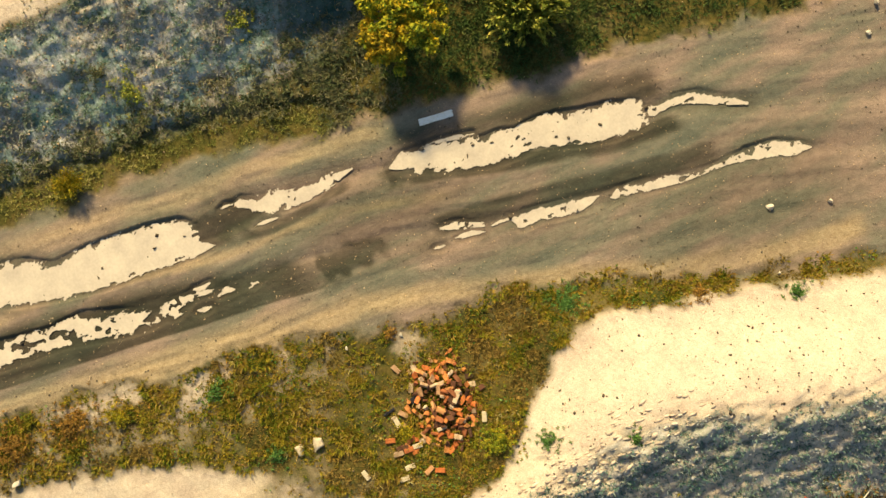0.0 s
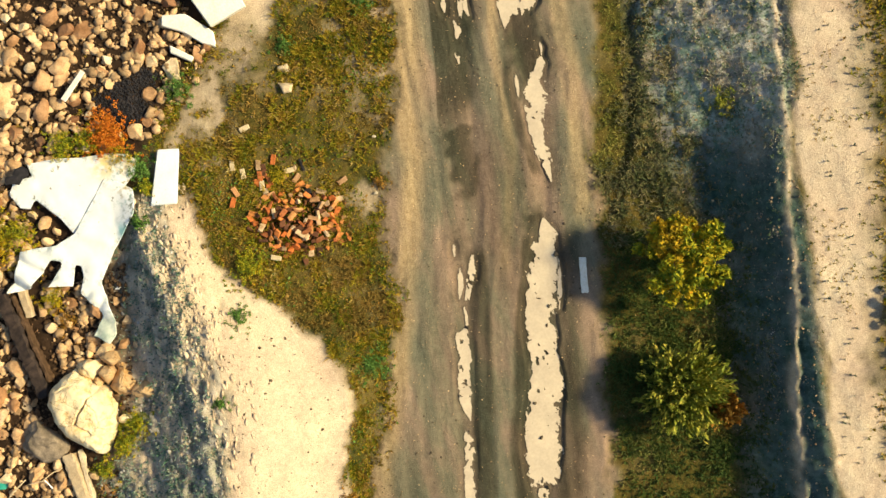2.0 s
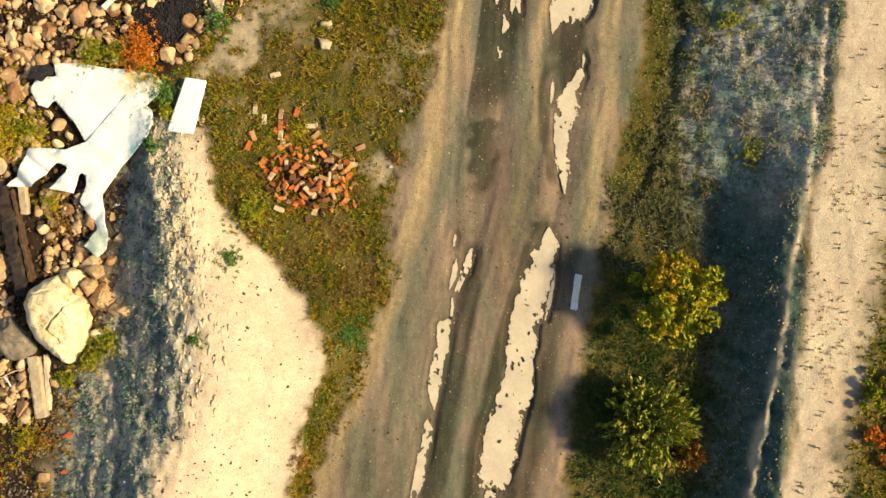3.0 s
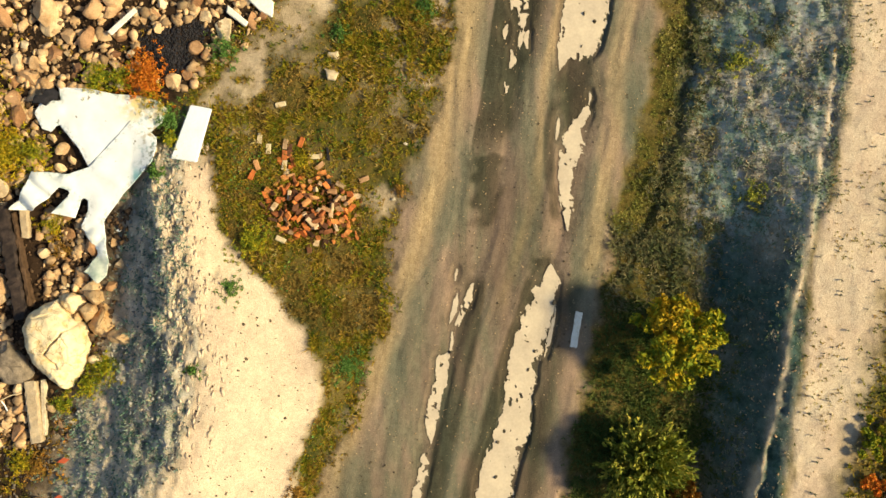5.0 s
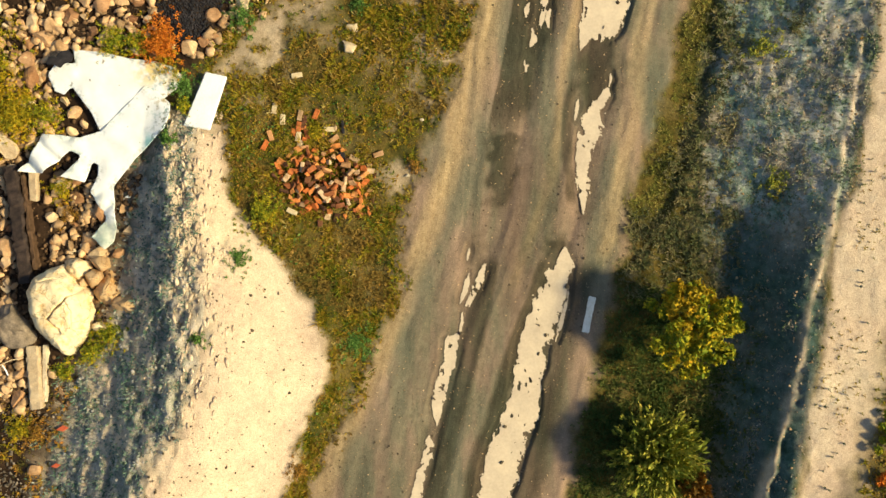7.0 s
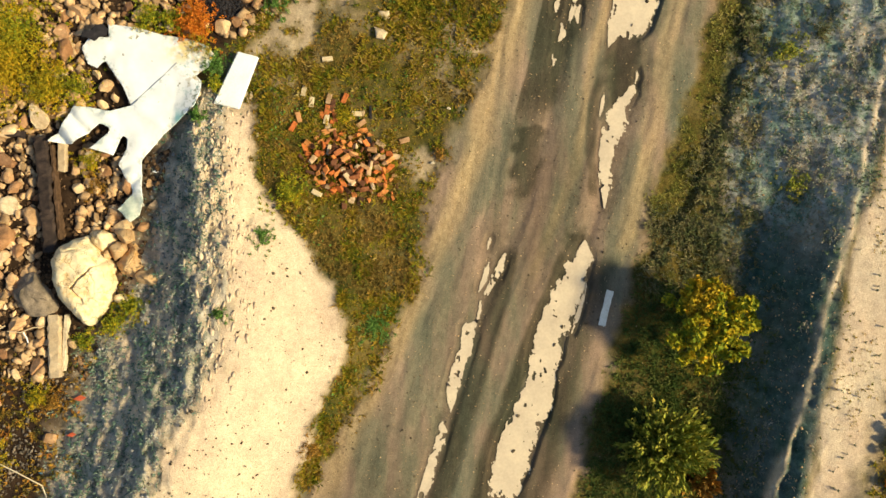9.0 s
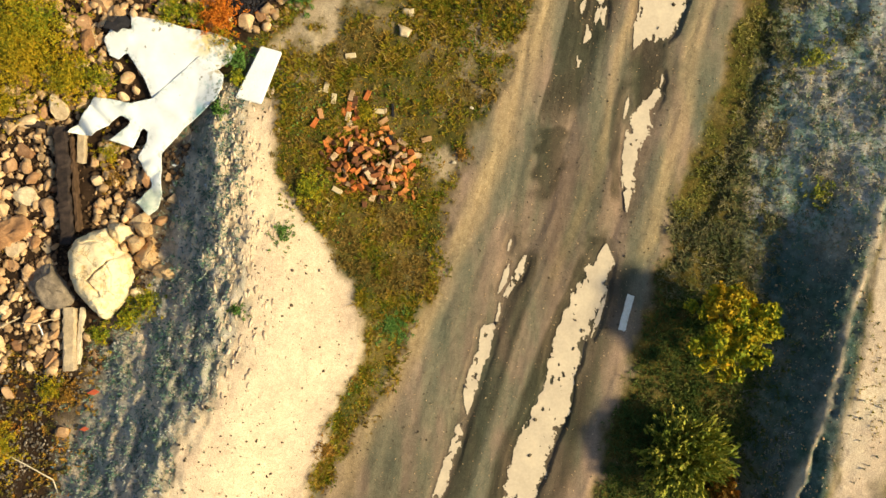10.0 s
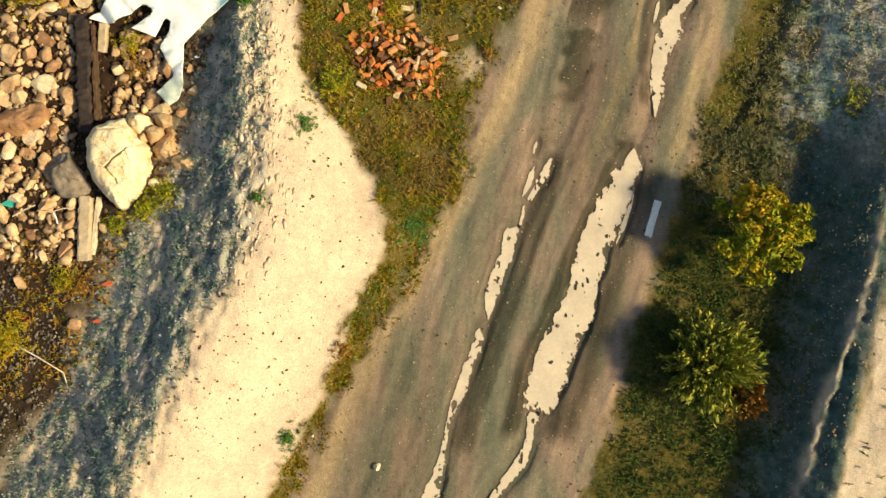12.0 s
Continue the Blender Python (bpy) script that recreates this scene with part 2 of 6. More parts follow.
def height(x, y):
    x, y = np.asarray(x, float), np.asarray(y, float)
    yy = np.clip(y, -14, 12)
    z = level(x, y)
    road, sand, slope_l, plateau, slope_r, rubble = zones(x, y)
    near = step(40, 14, np.hypot(x, y))
    wild = np.clip(1 - road - 0.7 * sand - 0.6 * plateau, 0, 1)
    z = z + near * wild * ((fnoise(x, y, 0.45, 21) - 0.5) * 0.1 + (fnoise(x, y, 0.12, 25) - 0.5) * 0.05)
    steep = np.maximum(slope_l, slope_r)
    z = z + near * steep * ((fnoise(x, y, 0.5, 31) - 0.5) * 0.18 + (fnoise(x, y * 0.6, 0.14, 35) - 0.5) * (0.13 + 0.1 * slope_l))
    ribs = np.exp(-((x - crest_l(yy) + 0.2) / 0.75) ** 2) * step(2.0, 1.2, yy)
    z = z + near * ribs * (fnoise(x, y * 0.45, 0.13, 37) - 0.5) * 0.26
    z = z + near * (sand + plateau) * ((fnoise(x, y, 0.8, 41) - 0.5) * 0.07 + (fnoise(x, y, 0.26, 43) - 0.5) * 0.03 + (fnoise(x, y, 0.1, 45) - 0.5) * 0.016)
    # the road: ruts, crown and traces of tyres
    dr, dl = x - rut_r(yy), x - rut_l(yy)
    ruts = -0.07 * np.exp(-(dr / 0.3) ** 2) - 0.06 * np.exp(-(dl / 0.26) ** 2)
    mid = (dr + dl) / 2
    tread = (vnoise(mid * 1.0, y * 0.12, 0.13, 51) - 0.5) * 0.03 + (fnoise(x, y, 0.18, 55) - 0.5) * 0.018
    z = z + road * (ruts + 0.035 + tread) * near
    c = pool_cover(x, y)
    z = np.where(c > -0.1, np.minimum(z, -0.028 - 0.05 * np.clip(c, -0.12, 0.4) - 0.1 * np.clip(c, -0.12, 0)), z)
    return z


def ground_at(x, y):
    return float(height(np.array([x]), np.array([y]))[0])


# ---------------------------------------------------------------- mesh tools
def mesh_of(name, verts, faces):
    me = bpy.data.meshes.new(name)
    verts = np.asarray(verts, np.float32).reshape(-1, 3)
    faces = np.asarray(faces, np.int32)
    n = faces.shape[1]
    me.vertices.add(len(verts))
    me.vertices.foreach_set("co", verts.ravel())
    me.loops.add(faces.size)
    me.loops.foreach_set("vertex_index", faces.ravel())
    me.polygons.add(len(faces))
    me.polygons.foreach_set("loop_start", np.arange(0, faces.size, n, dtype=np.int32))
    me.update(calc_edges=True)
    return me


def smooth(me, on=True):
    me.polygons.foreach_set("use_smooth", np.full(len(me.polygons), on))
    return me


def part(name, bm, material, parent, label=""):
    """One mesh object under a thing or under a part."""
    if isinstance(bm, bmesh.types.BMesh):
        me = bpy.data.meshes.new(name)
        bm.to_mesh(me)
        bm.free()
    else:
        me = bm
    if not me.materials:
        me.materials.append(material)
    ob = new(name, me)
    ob.parent = parent
    if label:
        ob["label"] = label
    return ob


# ---------------------------------------------------------------- materials
def material(name, rough=0.9, spec=0.2):
    m = bpy.data.materials.new(name)
    m.use_nodes = True
    nt = m.node_tree
    b = nt.nodes["Principled BSDF"]
    b.inputs["Roughness"].default_value = rough
    b.inputs["Specular IOR Level"].default_value = spec
    return m, nt, b


def n_noise(nt, scale, detail=6.0, rough=0.6, stretch=None, coord="Object"):
    tc = nt.nodes.new("ShaderNodeTexCoord")
    t = nt.nodes.new("ShaderNodeTexNoise")
    t.inputs["Scale"].default_value, t.inputs["Detail"].default_value, t.inputs["Roughness"].default_value = scale, detail, rough
    src = nt.nodes.new("ShaderNodeNewGeometry").outputs["Position"] if coord == "World" else tc.outputs[coord]
    if stretch:
        mp = nt.nodes.new("ShaderNodeMapping")
        mp.inputs["Rotation"].default_value[2] = radians(stretch[0])
        mp.inputs["Scale"].default_value = (stretch[1], stretch[2], 1)
        nt.links.new(src, mp.inputs[0])
        src = mp.outputs[0]
    nt.links.new(src, t.inputs["Vector"])
    return t.outputs["Fac"]


def n_ramp(nt, fac, *stops):
    r = nt.nodes.new("ShaderNodeValToRGB")
    while len(r.color_ramp.elements) < len(stops):
        r.color_ramp.elements.new(0.5)
    for e, (pos, col) in zip(r.color_ramp.elements, stops):
        e.position, e.color = pos, (*col, 1)
    nt.links.new(fac, r.inputs[0])
    return r.outputs[0]


def n_mix(nt, fac, a, b, blend="MIX"):
    m = nt.nodes.new("ShaderNodeMix")
    m.data_type, m.blend_type = "RGBA", blend
    for sock, v in ((m.inputs[0], fac), (m.inputs[6], a), (m.inputs[7], b)):
        if isinstance(v, bpy.types.NodeSocket):
            nt.links.new(v, sock)
        elif isinstance(v, tuple):
            sock.default_value = (*v, 1)
        else:
            sock.default_value = v
    return m.outputs[2]


def n_math(nt, op, a, b=0.5, clamp=False):
    m = nt.nodes.new("ShaderNodeMath")
    m.operation, m.use_clamp = op, clamp
    for sock, v in zip(m.inputs, (a, b)):
        if isinstance(v, bpy.types.NodeSocket):
            nt.links.new(v, sock)
        else:
            sock.default_value = v
    return m.outputs[0]


def n_bump(nt, bsdf, fac, strength, distance):
    b = nt.nodes.new("ShaderNodeBump")
    b.inputs["Strength"].default_value, b.inputs["Distance"].default_value = strength, distance
    nt.links.new(fac, b.inputs["Height"])
    nt.links.new(b.outputs[0], bsdf.inputs["Normal"])


def plain(name, dark, light, scale=6.0, rough=0.85, spec=0.25, bump=0.3, depth=0.02, random_by=None, spread=0.35, coord="Object", fine_amount=0.4):
    """A surface whose colour wanders between two tones at two scales; random_by: object or island."""
    m, nt, b = material(name, rough, spec)
    col = n_ramp(nt, n_noise(nt, scale, 8, 0.65, coord=coord), (0.32, dark), (0.68, light))
    fine = n_noise(nt, scale * 9, 4, 0.6, coord=coord)
    col = n_mix(nt, fine_amount, col, n_ramp(nt, fine, (0.3, (0.35, 0.35, 0.35)), (0.7, (0.85, 0.85, 0.85))), "OVERLAY")
    if random_by:
        if random_by == "object":
            src = nt.nodes.new("ShaderNodeObjectInfo").outputs["Random"]
        else:
            src = nt.nodes.new("ShaderNodeNewGeometry").outputs["Random Per Island"]
        k = n_math(nt, "MULTIPLY_ADD", src, 2 * spread)
        nt.nodes[-1].inputs[2].default_value = 1 - spread
        hs = nt.nodes.new("ShaderNodeHueSaturation")
        nt.links.new(col, hs.inputs["Color"])
        nt.links.new(k, hs.inputs["Value"])
        col = hs.outputs[0]
    nt.links.new(col, b.inputs["Base Color"])
    if bump:
        n_bump(nt, b, n_noise(nt, scale * 4, 8, 0.7, coord=coord), bump, depth)
    return m


def island_colours(name, stops, patch=0.6, patch_scale=1.2, rough=0.8):
    """Blades and leaves: tone by the single piece, shifted by broad patches."""
    m, nt, b = material(name, rough, 0.15)
    isl = nt.nodes.new("ShaderNodeNewGeometry").outputs["Random Per Island"]
    pn = n_math(nt, "MULTIPLY_ADD", n_noise(nt, patch_scale, 3, 0.55), 0.6)
    nt.links.new(n_math(nt, "MULTIPLY", n_noise(nt, patch_scale * 4.5, 3, 0.55), 0.4), pn.node.inputs[2])
    pn = n_math(nt, "MULTIPLY_ADD", pn, 3.0)
    nt.nodes[-1].inputs[2].default_value = -1.0
    f = n_math(nt, "ADD", n_math(nt, "MULTIPLY", isl, 1 - patch), n_math(nt, "MULTIPLY", pn, patch), clamp=True)
    nt.links.new(n_ramp(nt, f, *stops), b.inputs["Base Color"])
    return m


def ground_material():
    m, nt, b = material("ground", 0.95, 0.12)

    def att(name):
        a = nt.nodes.new("ShaderNodeAttribute")
        a.attribute_name = name
        return a.outputs["Fac"]
    broad, mid, fine = n_noise(nt, 0.55, 4, 0.6), n_noise(nt, 2.2, 6, 0.65), n_noise(nt, 14, 6, 0.7)
    grit = n_noise(nt, 55, 3, 0.6)
    patchy = n_noise(nt, 1.1, 6, 0.7)
    turf = n_mix(nt, mid, n_ramp(nt, patchy, (0.36, (0.02, 0.03, 0.005)), (0.46, (0.075, 0.07, 0.012)), (0.54, (0.13, 0.085, 0.018)), (0.64, (0.19, 0.145, 0.055))),
                 n_ramp(nt, fine, (0.36, (0.016, 0.021, 0.004)), (0.64, (0.15, 0.11, 0.026))))
    tint, weathered = n_noise(nt, 1.3, 5, 0.65), n_noise(nt, 5.0, 6, 0.7)
    banks = n_mix(nt, mid, n_ramp(nt, weathered, (0.36, (0.09, 0.125, 0.08)), (0.48, (0.27, 0.29, 0.22)), (0.56, (0.38, 0.37, 0.31)), (0.66, (0.64, 0.6, 0.49))),
                  n_ramp(nt, tint, (0.34, (0.09, 0.2, 0.125)), (0.44, (0.19, 0.28, 0.21)), (0.52, (0.35, 0.33, 0.31)), (0.6, (0.33, 0.24, 0.16)), (0.68, (0.58, 0.53, 0.43))))
    # shade on the steep right bank, put into the soil colour as dark teal
    bank_shade = n_mix(nt, mid, n_ramp(nt, weathered, (0.36, (0.016, 0.03, 0.024)), (0.64, (0.12, 0.165, 0.14))),
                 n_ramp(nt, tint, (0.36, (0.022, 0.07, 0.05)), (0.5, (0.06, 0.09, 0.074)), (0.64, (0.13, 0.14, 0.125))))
    banks = n_mix(nt, att("bank_shade"), banks, bank_shade)
    scree = n_mix(nt, fine, n_ramp(nt, mid, (0.38, (0.014, 0.008, 0.005)), (0.62, (0.065, 0.036, 0.018))), (0.032, 0.02, 0.012))
    sand = n_mix(nt, mid, n_ramp(nt, broad, (0.35, (0.47, 0.35, 0.24)), (0.65, (0.65, 0.5, 0.315))),
                 n_ramp(nt, fine, (0.3, (0.43, 0.31, 0.215)), (0.7, (0.68, 0.545, 0.39))))
    sand = n_mix(nt, 0.3, sand, n_ramp(nt, tint, (0.38, (0.46, 0.32, 0.22)), (0.6, (0.66, 0.54, 0.36))))
    streak = n_noise(nt, 1.0, 5, 0.55, stretch=(-17, 4.5, 0.32))
    thin = n_noise(nt, 1.0, 4, 0.6, stretch=(-17, 18, 0.5))
    road = n_mix(nt, 0.4, n_ramp(nt, streak, (0.36, (0.12, 0.1, 0.064)), (0.64, (0.32, 0.235, 0.145))),
                 n_ramp(nt, thin, (0.34, (0.15, 0.12, 0.08)), (0.66, (0.29, 0.215, 0.14))))
    road = n_mix(nt, 0.2, road, n_ramp(nt, fine, (0.36, (0.1, 0.082, 0.054)), (0.62, (0.31, 0.23, 0.15))))
    hue = n_noise(nt, 0.8, 4, 0.55, stretch=(-17, 1.5, 0.45))
    road = n_mix(nt, 0.62, road, n_ramp(nt, hue, (0.34, (0.095, 0.118, 0.078)), (0.45, (0.165, 0.155, 0.1)), (0.54, (0.25, 0.18, 0.125)), (0.66, (0.37, 0.24, 0.165))))
    road = n_mix(nt, att("tan"), road, n_ramp(nt, fine, (0.34, (0.34, 0.23, 0.11)), (0.66, (0.48, 0.345, 0.18))))
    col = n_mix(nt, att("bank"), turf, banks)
    col = n_mix(nt, att("scree"), col, scree)
    col = n_mix(nt, att("sand"), col, sand)
    col = n_mix(nt, att("road"), col, road)
    # wet earth, and the painted shade of the shrubs on the track
    wet_shade = att("damp_shade")
    col = n_mix(nt, wet_shade, col, n_mix(nt, 1.0, col, (0.26, 0.28, 0.25), "MULTIPLY"))
    col = n_mix(nt, 0.36, col, n_ramp(nt, grit, (0.36, (0.26, 0.26, 0.26)), (0.64, (0.76, 0.76, 0.76))), "OVERLAY")
    col = n_mix(nt, 0.24, col, n_ramp(nt, n_noise(nt, 6, 7, 0.75), (0.36, (0.28, 0.28, 0.28)), (0.64, (0.74, 0.74, 0.74))), "OVERLAY")
    nt.links.new(col, b.inputs["Base Color"])
    nt.links.new(n_math(nt, "MULTIPLY_ADD", wet_shade, -0.25), b.inputs["Roughness"])
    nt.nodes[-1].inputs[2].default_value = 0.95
    n_bump(nt, b, n_math(nt, "ADD", fine, n_math(nt, "MULTIPLY", grit, 0.4)), 0.7, 0.03)
    return m


M_GROUND = ground_material()
M_POOL = plain("muddy_water", (0.5, 0.4, 0.28), (0.66, 0.53, 0.36), 2.2, 0.3, 0.35, 0.06, 0.004, fine_amount=0.14)


def brick_material():
    m, nt, b = material("brick", 0.9, 0.15)
    tone = n_ramp(nt, nt.nodes.new("ShaderNodeObjectInfo").outputs["Random"], (0.0, (0.07, 0.035, 0.02)), (0.2, (0.25, 0.1, 0.045)), (0.38, (0.66, 0.185, 0.045)), (0.58, (0.7, 0.29, 0.085)),
                  (0.78, (0.48, 0.29, 0.15)), (0.96, (0.62, 0.44, 0.26)), (1.0, (0.7, 0.56, 0.36)))
    dirt = n_ramp(nt, n_noise(nt, 6, 8, 0.7, coord="World"), (0.36, (0.4, 0.36, 0.28)), (0.58, (1, 1, 1)))
    nt.links.new(n_mix(nt, 0.8, tone, dirt, "MULTIPLY"), b.inputs["Base Color"])
    n_bump(nt, b, n_noise(nt, 40, 6, 0.7), 0.4, 0.01)
    return m


M_BRICK = brick_material()
M_BRICK_PALE = plain("pale_brick", (0.5, 0.37, 0.2), (0.68, 0.54, 0.33), 9, 0.9, 0.15, 0.3, 0.01)
M_BRICK_BITS = plain("brick_bits", (0.06, 0.025, 0.01), (0.36, 0.14, 0.05), 9, 0.9, 0.15, 0.4, 0.01, "island", 0.5)


def stone_material():
    """Field stone: each one of its own tone, stained and grainy."""
    m, nt, b = material("field_stone", 0.85, 0.2)
    tone = n_ramp(nt, nt.nodes.new("ShaderNodeObjectInfo").outputs["Random"], (0.0, (0.26, 0.13, 0.065)), (0.15, (0.45, 0.25, 0.12)), (0.45, (0.64, 0.41, 0.21)), (0.75, (0.74, 0.53, 0.3)),
                  (1.0, (0.82, 0.67, 0.43)))
    stain = n_ramp(nt, n_noise(nt, 2.6, 8, 0.68, coord="World"), (0.36, (0.5, 0.42, 0.34)), (0.6, (1, 1, 1)))
    col = n_mix(nt, 0.9, tone, stain, "MULTIPLY")
    col = n_mix(nt, 0.4, col, n_ramp(nt, n_noise(nt, 30, 5, 0.7, coord="World"), (0.34, (0.3, 0.3, 0.3)), (0.66, (0.75, 0.75, 0.75))), "OVERLAY")
    nt.links.new(col, b.inputs["Base Color"])
    n_bump(nt, b, n_noise(nt, 12, 8, 0.7, coord="World"), 0.5, 0.03)
    return m


M_STONE = stone_material()
M_FOOT_GRAVEL = plain("foot_gravel", (0.04, 0.035, 0.026), (0.24, 0.19, 0.14), 5, 0.9, 0.2, 0.4, 0.02, "island", 0.6)
M_COBBLE = plain("cobbles", (0.28, 0.165, 0.08), (0.62, 0.42, 0.22), 5, 0.9, 0.2, 0.4, 0.02, "island", 0.5)
M_RUBBLE = plain("rubble_bits", (0.03, 0.017, 0.009), (0.17, 0.1, 0.05), 5, 0.9, 0.2, 0.4, 0.02, "island", 0.6)
M_GRAVEL = plain("gravel", (0.28, 0.17, 0.08), (0.52, 0.37, 0.2), 5, 0.9, 0.2, 0.4, 0.02, "island", 0.5)


def cracked_rock(name, dark, light, size):
    m, nt, b = material(name, 0.85, 0.2)
    col = n_ramp(nt, n_noise(nt, 1.6, 8, 0.65), (0.34, dark), (0.62, light))
    vor = nt.nodes.new("ShaderNodeTexVoronoi")
    vor.feature = "DISTANCE_TO_EDGE"
    vor.inputs["Scale"].default_value = size
    geo = nt.nodes.new("ShaderNodeTexCoord")
    warp = nt.nodes.new("ShaderNodeTexNoise")
    warp.inputs["Scale"].default_value, warp.inputs["Detail"].default_value = 5, 6
    mixv = nt.nodes.new("ShaderNodeMix")
    mixv.data_type, mixv.inputs[0].default_value = "RGBA", 0.3
    nt.links.new(geo.outputs["Object"], warp.inputs["Vector"])
    nt.links.new(geo.outputs["Object"], mixv.inputs[6])
    nt.links.new(warp.outputs["Color"], mixv.inputs[7])
    nt.links.new(mixv.outputs[2], vor.inputs["Vector"])
    line_ = n_ramp(nt, vor.outputs["Distance"], (0.0, (0.3, 0.2, 0.1)), (0.022, (1, 1, 1)))
    col = n_mix(nt, 0.75, col, line_, "MULTIPLY")
    stain = n_ramp(nt, n_noise(nt, 3.5, 5, 0.7), (0.5, (1, 1, 1)), (0.66, (0.85, 0.62, 0.32)))
    nt.links.new(n_mix(nt, 0.8, col, stain, "MULTIPLY"), b.inputs["Base Color"])
    n_bump(nt, b, n_noise(nt, 8, 8, 0.7), 0.6, 0.03)
    return m


M_DARK_ROCK = plain("dark_rock", (0.075, 0.06, 0.045), (0.32, 0.25, 0.175), 4, 0.85, 0.2, 0.6, 0.04)
M_RUST_ROCK = plain("rust_rock", (0.16, 0.075, 0.035), (0.5, 0.27, 0.12), 2.4, 0.85, 0.2, 0.5, 0.03)
M_SHEET = plain("white_sheet", (0.74, 0.74, 0.7), (0.86, 0.86, 0.83), 2.5, 0.55, 0.35, 0.1, 0.01)


def plastic_material():
    """White plastic sheet, spotted with mildew and mud towards its ends."""
    m, nt, b = material("white_plastic_sheet", 0.5, 0.35)

    def att(name):
        a = nt.nodes.new("ShaderNodeAttribute")
        a.attribute_name = name
        return a.outputs["Fac"]
    col = n_ramp(nt, n_noise(nt, 2.5, 6, 0.6), (0.32, (0.74, 0.74, 0.7)), (0.68, (0.86, 0.86, 0.83)))
    col = n_mix(nt, att("dull"), col, n_ramp(nt, n_noise(nt, 4, 5, 0.6), (0.35, (0.36, 0.44, 0.36)), (0.65, (0.66, 0.66, 0.54))))
    ochre = n_math(nt, "MULTIPLY", att("yellow"), n_ramp(nt, n_noise(nt, 3.2, 6, 0.65), (0.42, (0, 0, 0)), (0.56, (1, 1, 1))))
    col = n_mix(nt, ochre, col, (0.78, 0.6, 0.25))
    spots = n_math(nt, "MULTIPLY", att("dirt"), n_ramp(nt, n_noise(nt, 11, 6, 0.7), (0.5, (0, 0, 0)), (0.58, (1, 1, 1))))
    tone = n_ramp(nt, n_noise(nt, 2.0, 4, 0.6), (0.42, (0.2, 0.22, 0.15)), (0.5, (0.3, 0.45, 0.42)), (0.6, (0.45, 0.36, 0.2)))
    col = n_mix(nt, spots, col, tone)
    col = n_mix(nt, att("teal"), col, (0.28, 0.52, 0.5))
    flecks = n_ramp(nt, n_noise(nt, 5.5, 3, 0.5), (0.7, (1, 1, 1)), (0.74, (0.3, 0.24, 0.15)))
    nt.links.new(n_mix(nt, 1.0, col, flecks, "MULTIPLY"), b.inputs["Base Color"])
    n_bump(nt, b, n_noise(nt, 9, 5, 0.6), 0.25, 0.012)
    return m


M_PLASTIC = plastic_material()
M_CONCRETE = plain("pale_concrete", (0.46, 0.36, 0.23), (0.68, 0.57, 0.4), 3.0, 0.85, 0.2, 0.3, 0.01)
M_BOULDER = cracked_rock("boulder_rock", (0.68, 0.5, 0.27), (0.88, 0.75, 0.48), 3.2)
M_TAN_ROCK = cracked_rock("tan_rock", (0.38, 0.23, 0.11), (0.7, 0.5, 0.27), 4.5)
M_CREAM = plain("cream_stone", (0.46, 0.34, 0.2), (0.64, 0.5, 0.31), 6, 0.85, 0.2, 0.4, 0.01)
M_SLAB = plain("bright_concrete", (0.68, 0.62, 0.48), (0.84, 0.79, 0.66), 3.0, 0.85, 0.2, 0.3, 0.01)
M_WOOD_DARK = plain("old_dark_wood", (0.012, 0.009, 0.008), (0.06, 0.04, 0.03), 5, 0.8, 0.2, 0.6, 0.015)
M_WOOD_PALE = plain("bleached_wood", (0.36, 0.26, 0.15), (0.52, 0.4, 0.25), 5, 0.85, 0.2, 0.4, 0.01)
M_BARK = plain("bark", (0.05, 0.03, 0.016), (0.12, 0.07, 0.04), 8, 0.9, 0.1, 0.4, 0.01)
M_CLOD = plain("earth_clods", (0.06, 0.045, 0.03), (0.14, 0.11, 0.07), 6, 0.95, 0.1, 0.3, 0.01, "island", 0.4)
M_SAND_LUMP = plain("sand_crust", (0.42, 0.31, 0.21), (0.64, 0.5, 0.34), 4, 0.95, 0.1, 0.3, 0.01, "island", 0.2)
M_SLOPE_CLOD = plain("slope_clods", (0.16, 0.15, 0.13), (0.4, 0.37, 0.32), 6, 0.95, 0.1, 0.3, 0.01, "island", 0.4)
M_TAR = plain("tarry_ash", (0.01, 0.01, 0.011), (0.035, 0.03, 0.032), 6, 0.85, 0.2, 0.5, 0.02)
M_GRASS = island_colours("verge_grass", ((0.0, (0.022, 0.042, 0.004)), (0.24, (0.095, 0.12, 0.006)), (0.42, (0.21, 0.18, 0.01)), (0.58, (0.31, 0.21, 0.016)), (0.7, (0.28, 0.15, 0.02)), (0.84, (0.36, 0.27, 0.075)), (1.0, (0.6, 0.5, 0.22))), 0.45, 1.1)
M_RUST_GRASS = island_colours("rust_grass", ((0.0, (0.05, 0.045, 0.008)), (0.4, (0.17, 0.115, 0.022)), (0.75, (0.28, 0.17, 0.036)), (1.0, (0.44, 0.26, 0.06))), 0.4, 2.0)
M_BANK_GRASS = island_colours("bank_grass", ((0.0, (0.03, 0.06, 0.022)), (0.3, (0.11, 0.165, 0.075)), (0.5, (0.21, 0.22, 0.14)), (0.66, (0.3, 0.27, 0.21)), (0.82, (0.26, 0.19, 0.11)), (1.0, (0.66, 0.62, 0.5))), 0.42, 1.3)
M_BROWN_WEED = island_colours("brown_weeds", ((0.0, (0.025, 0.04, 0.012)), (0.35, (0.085, 0.1, 0.035)), (0.6, (0.17, 0.145, 0.06)), (0.85, (0.26, 0.21, 0.1)), (1.0, (0.56, 0.5, 0.34))), 0.5, 1.6)
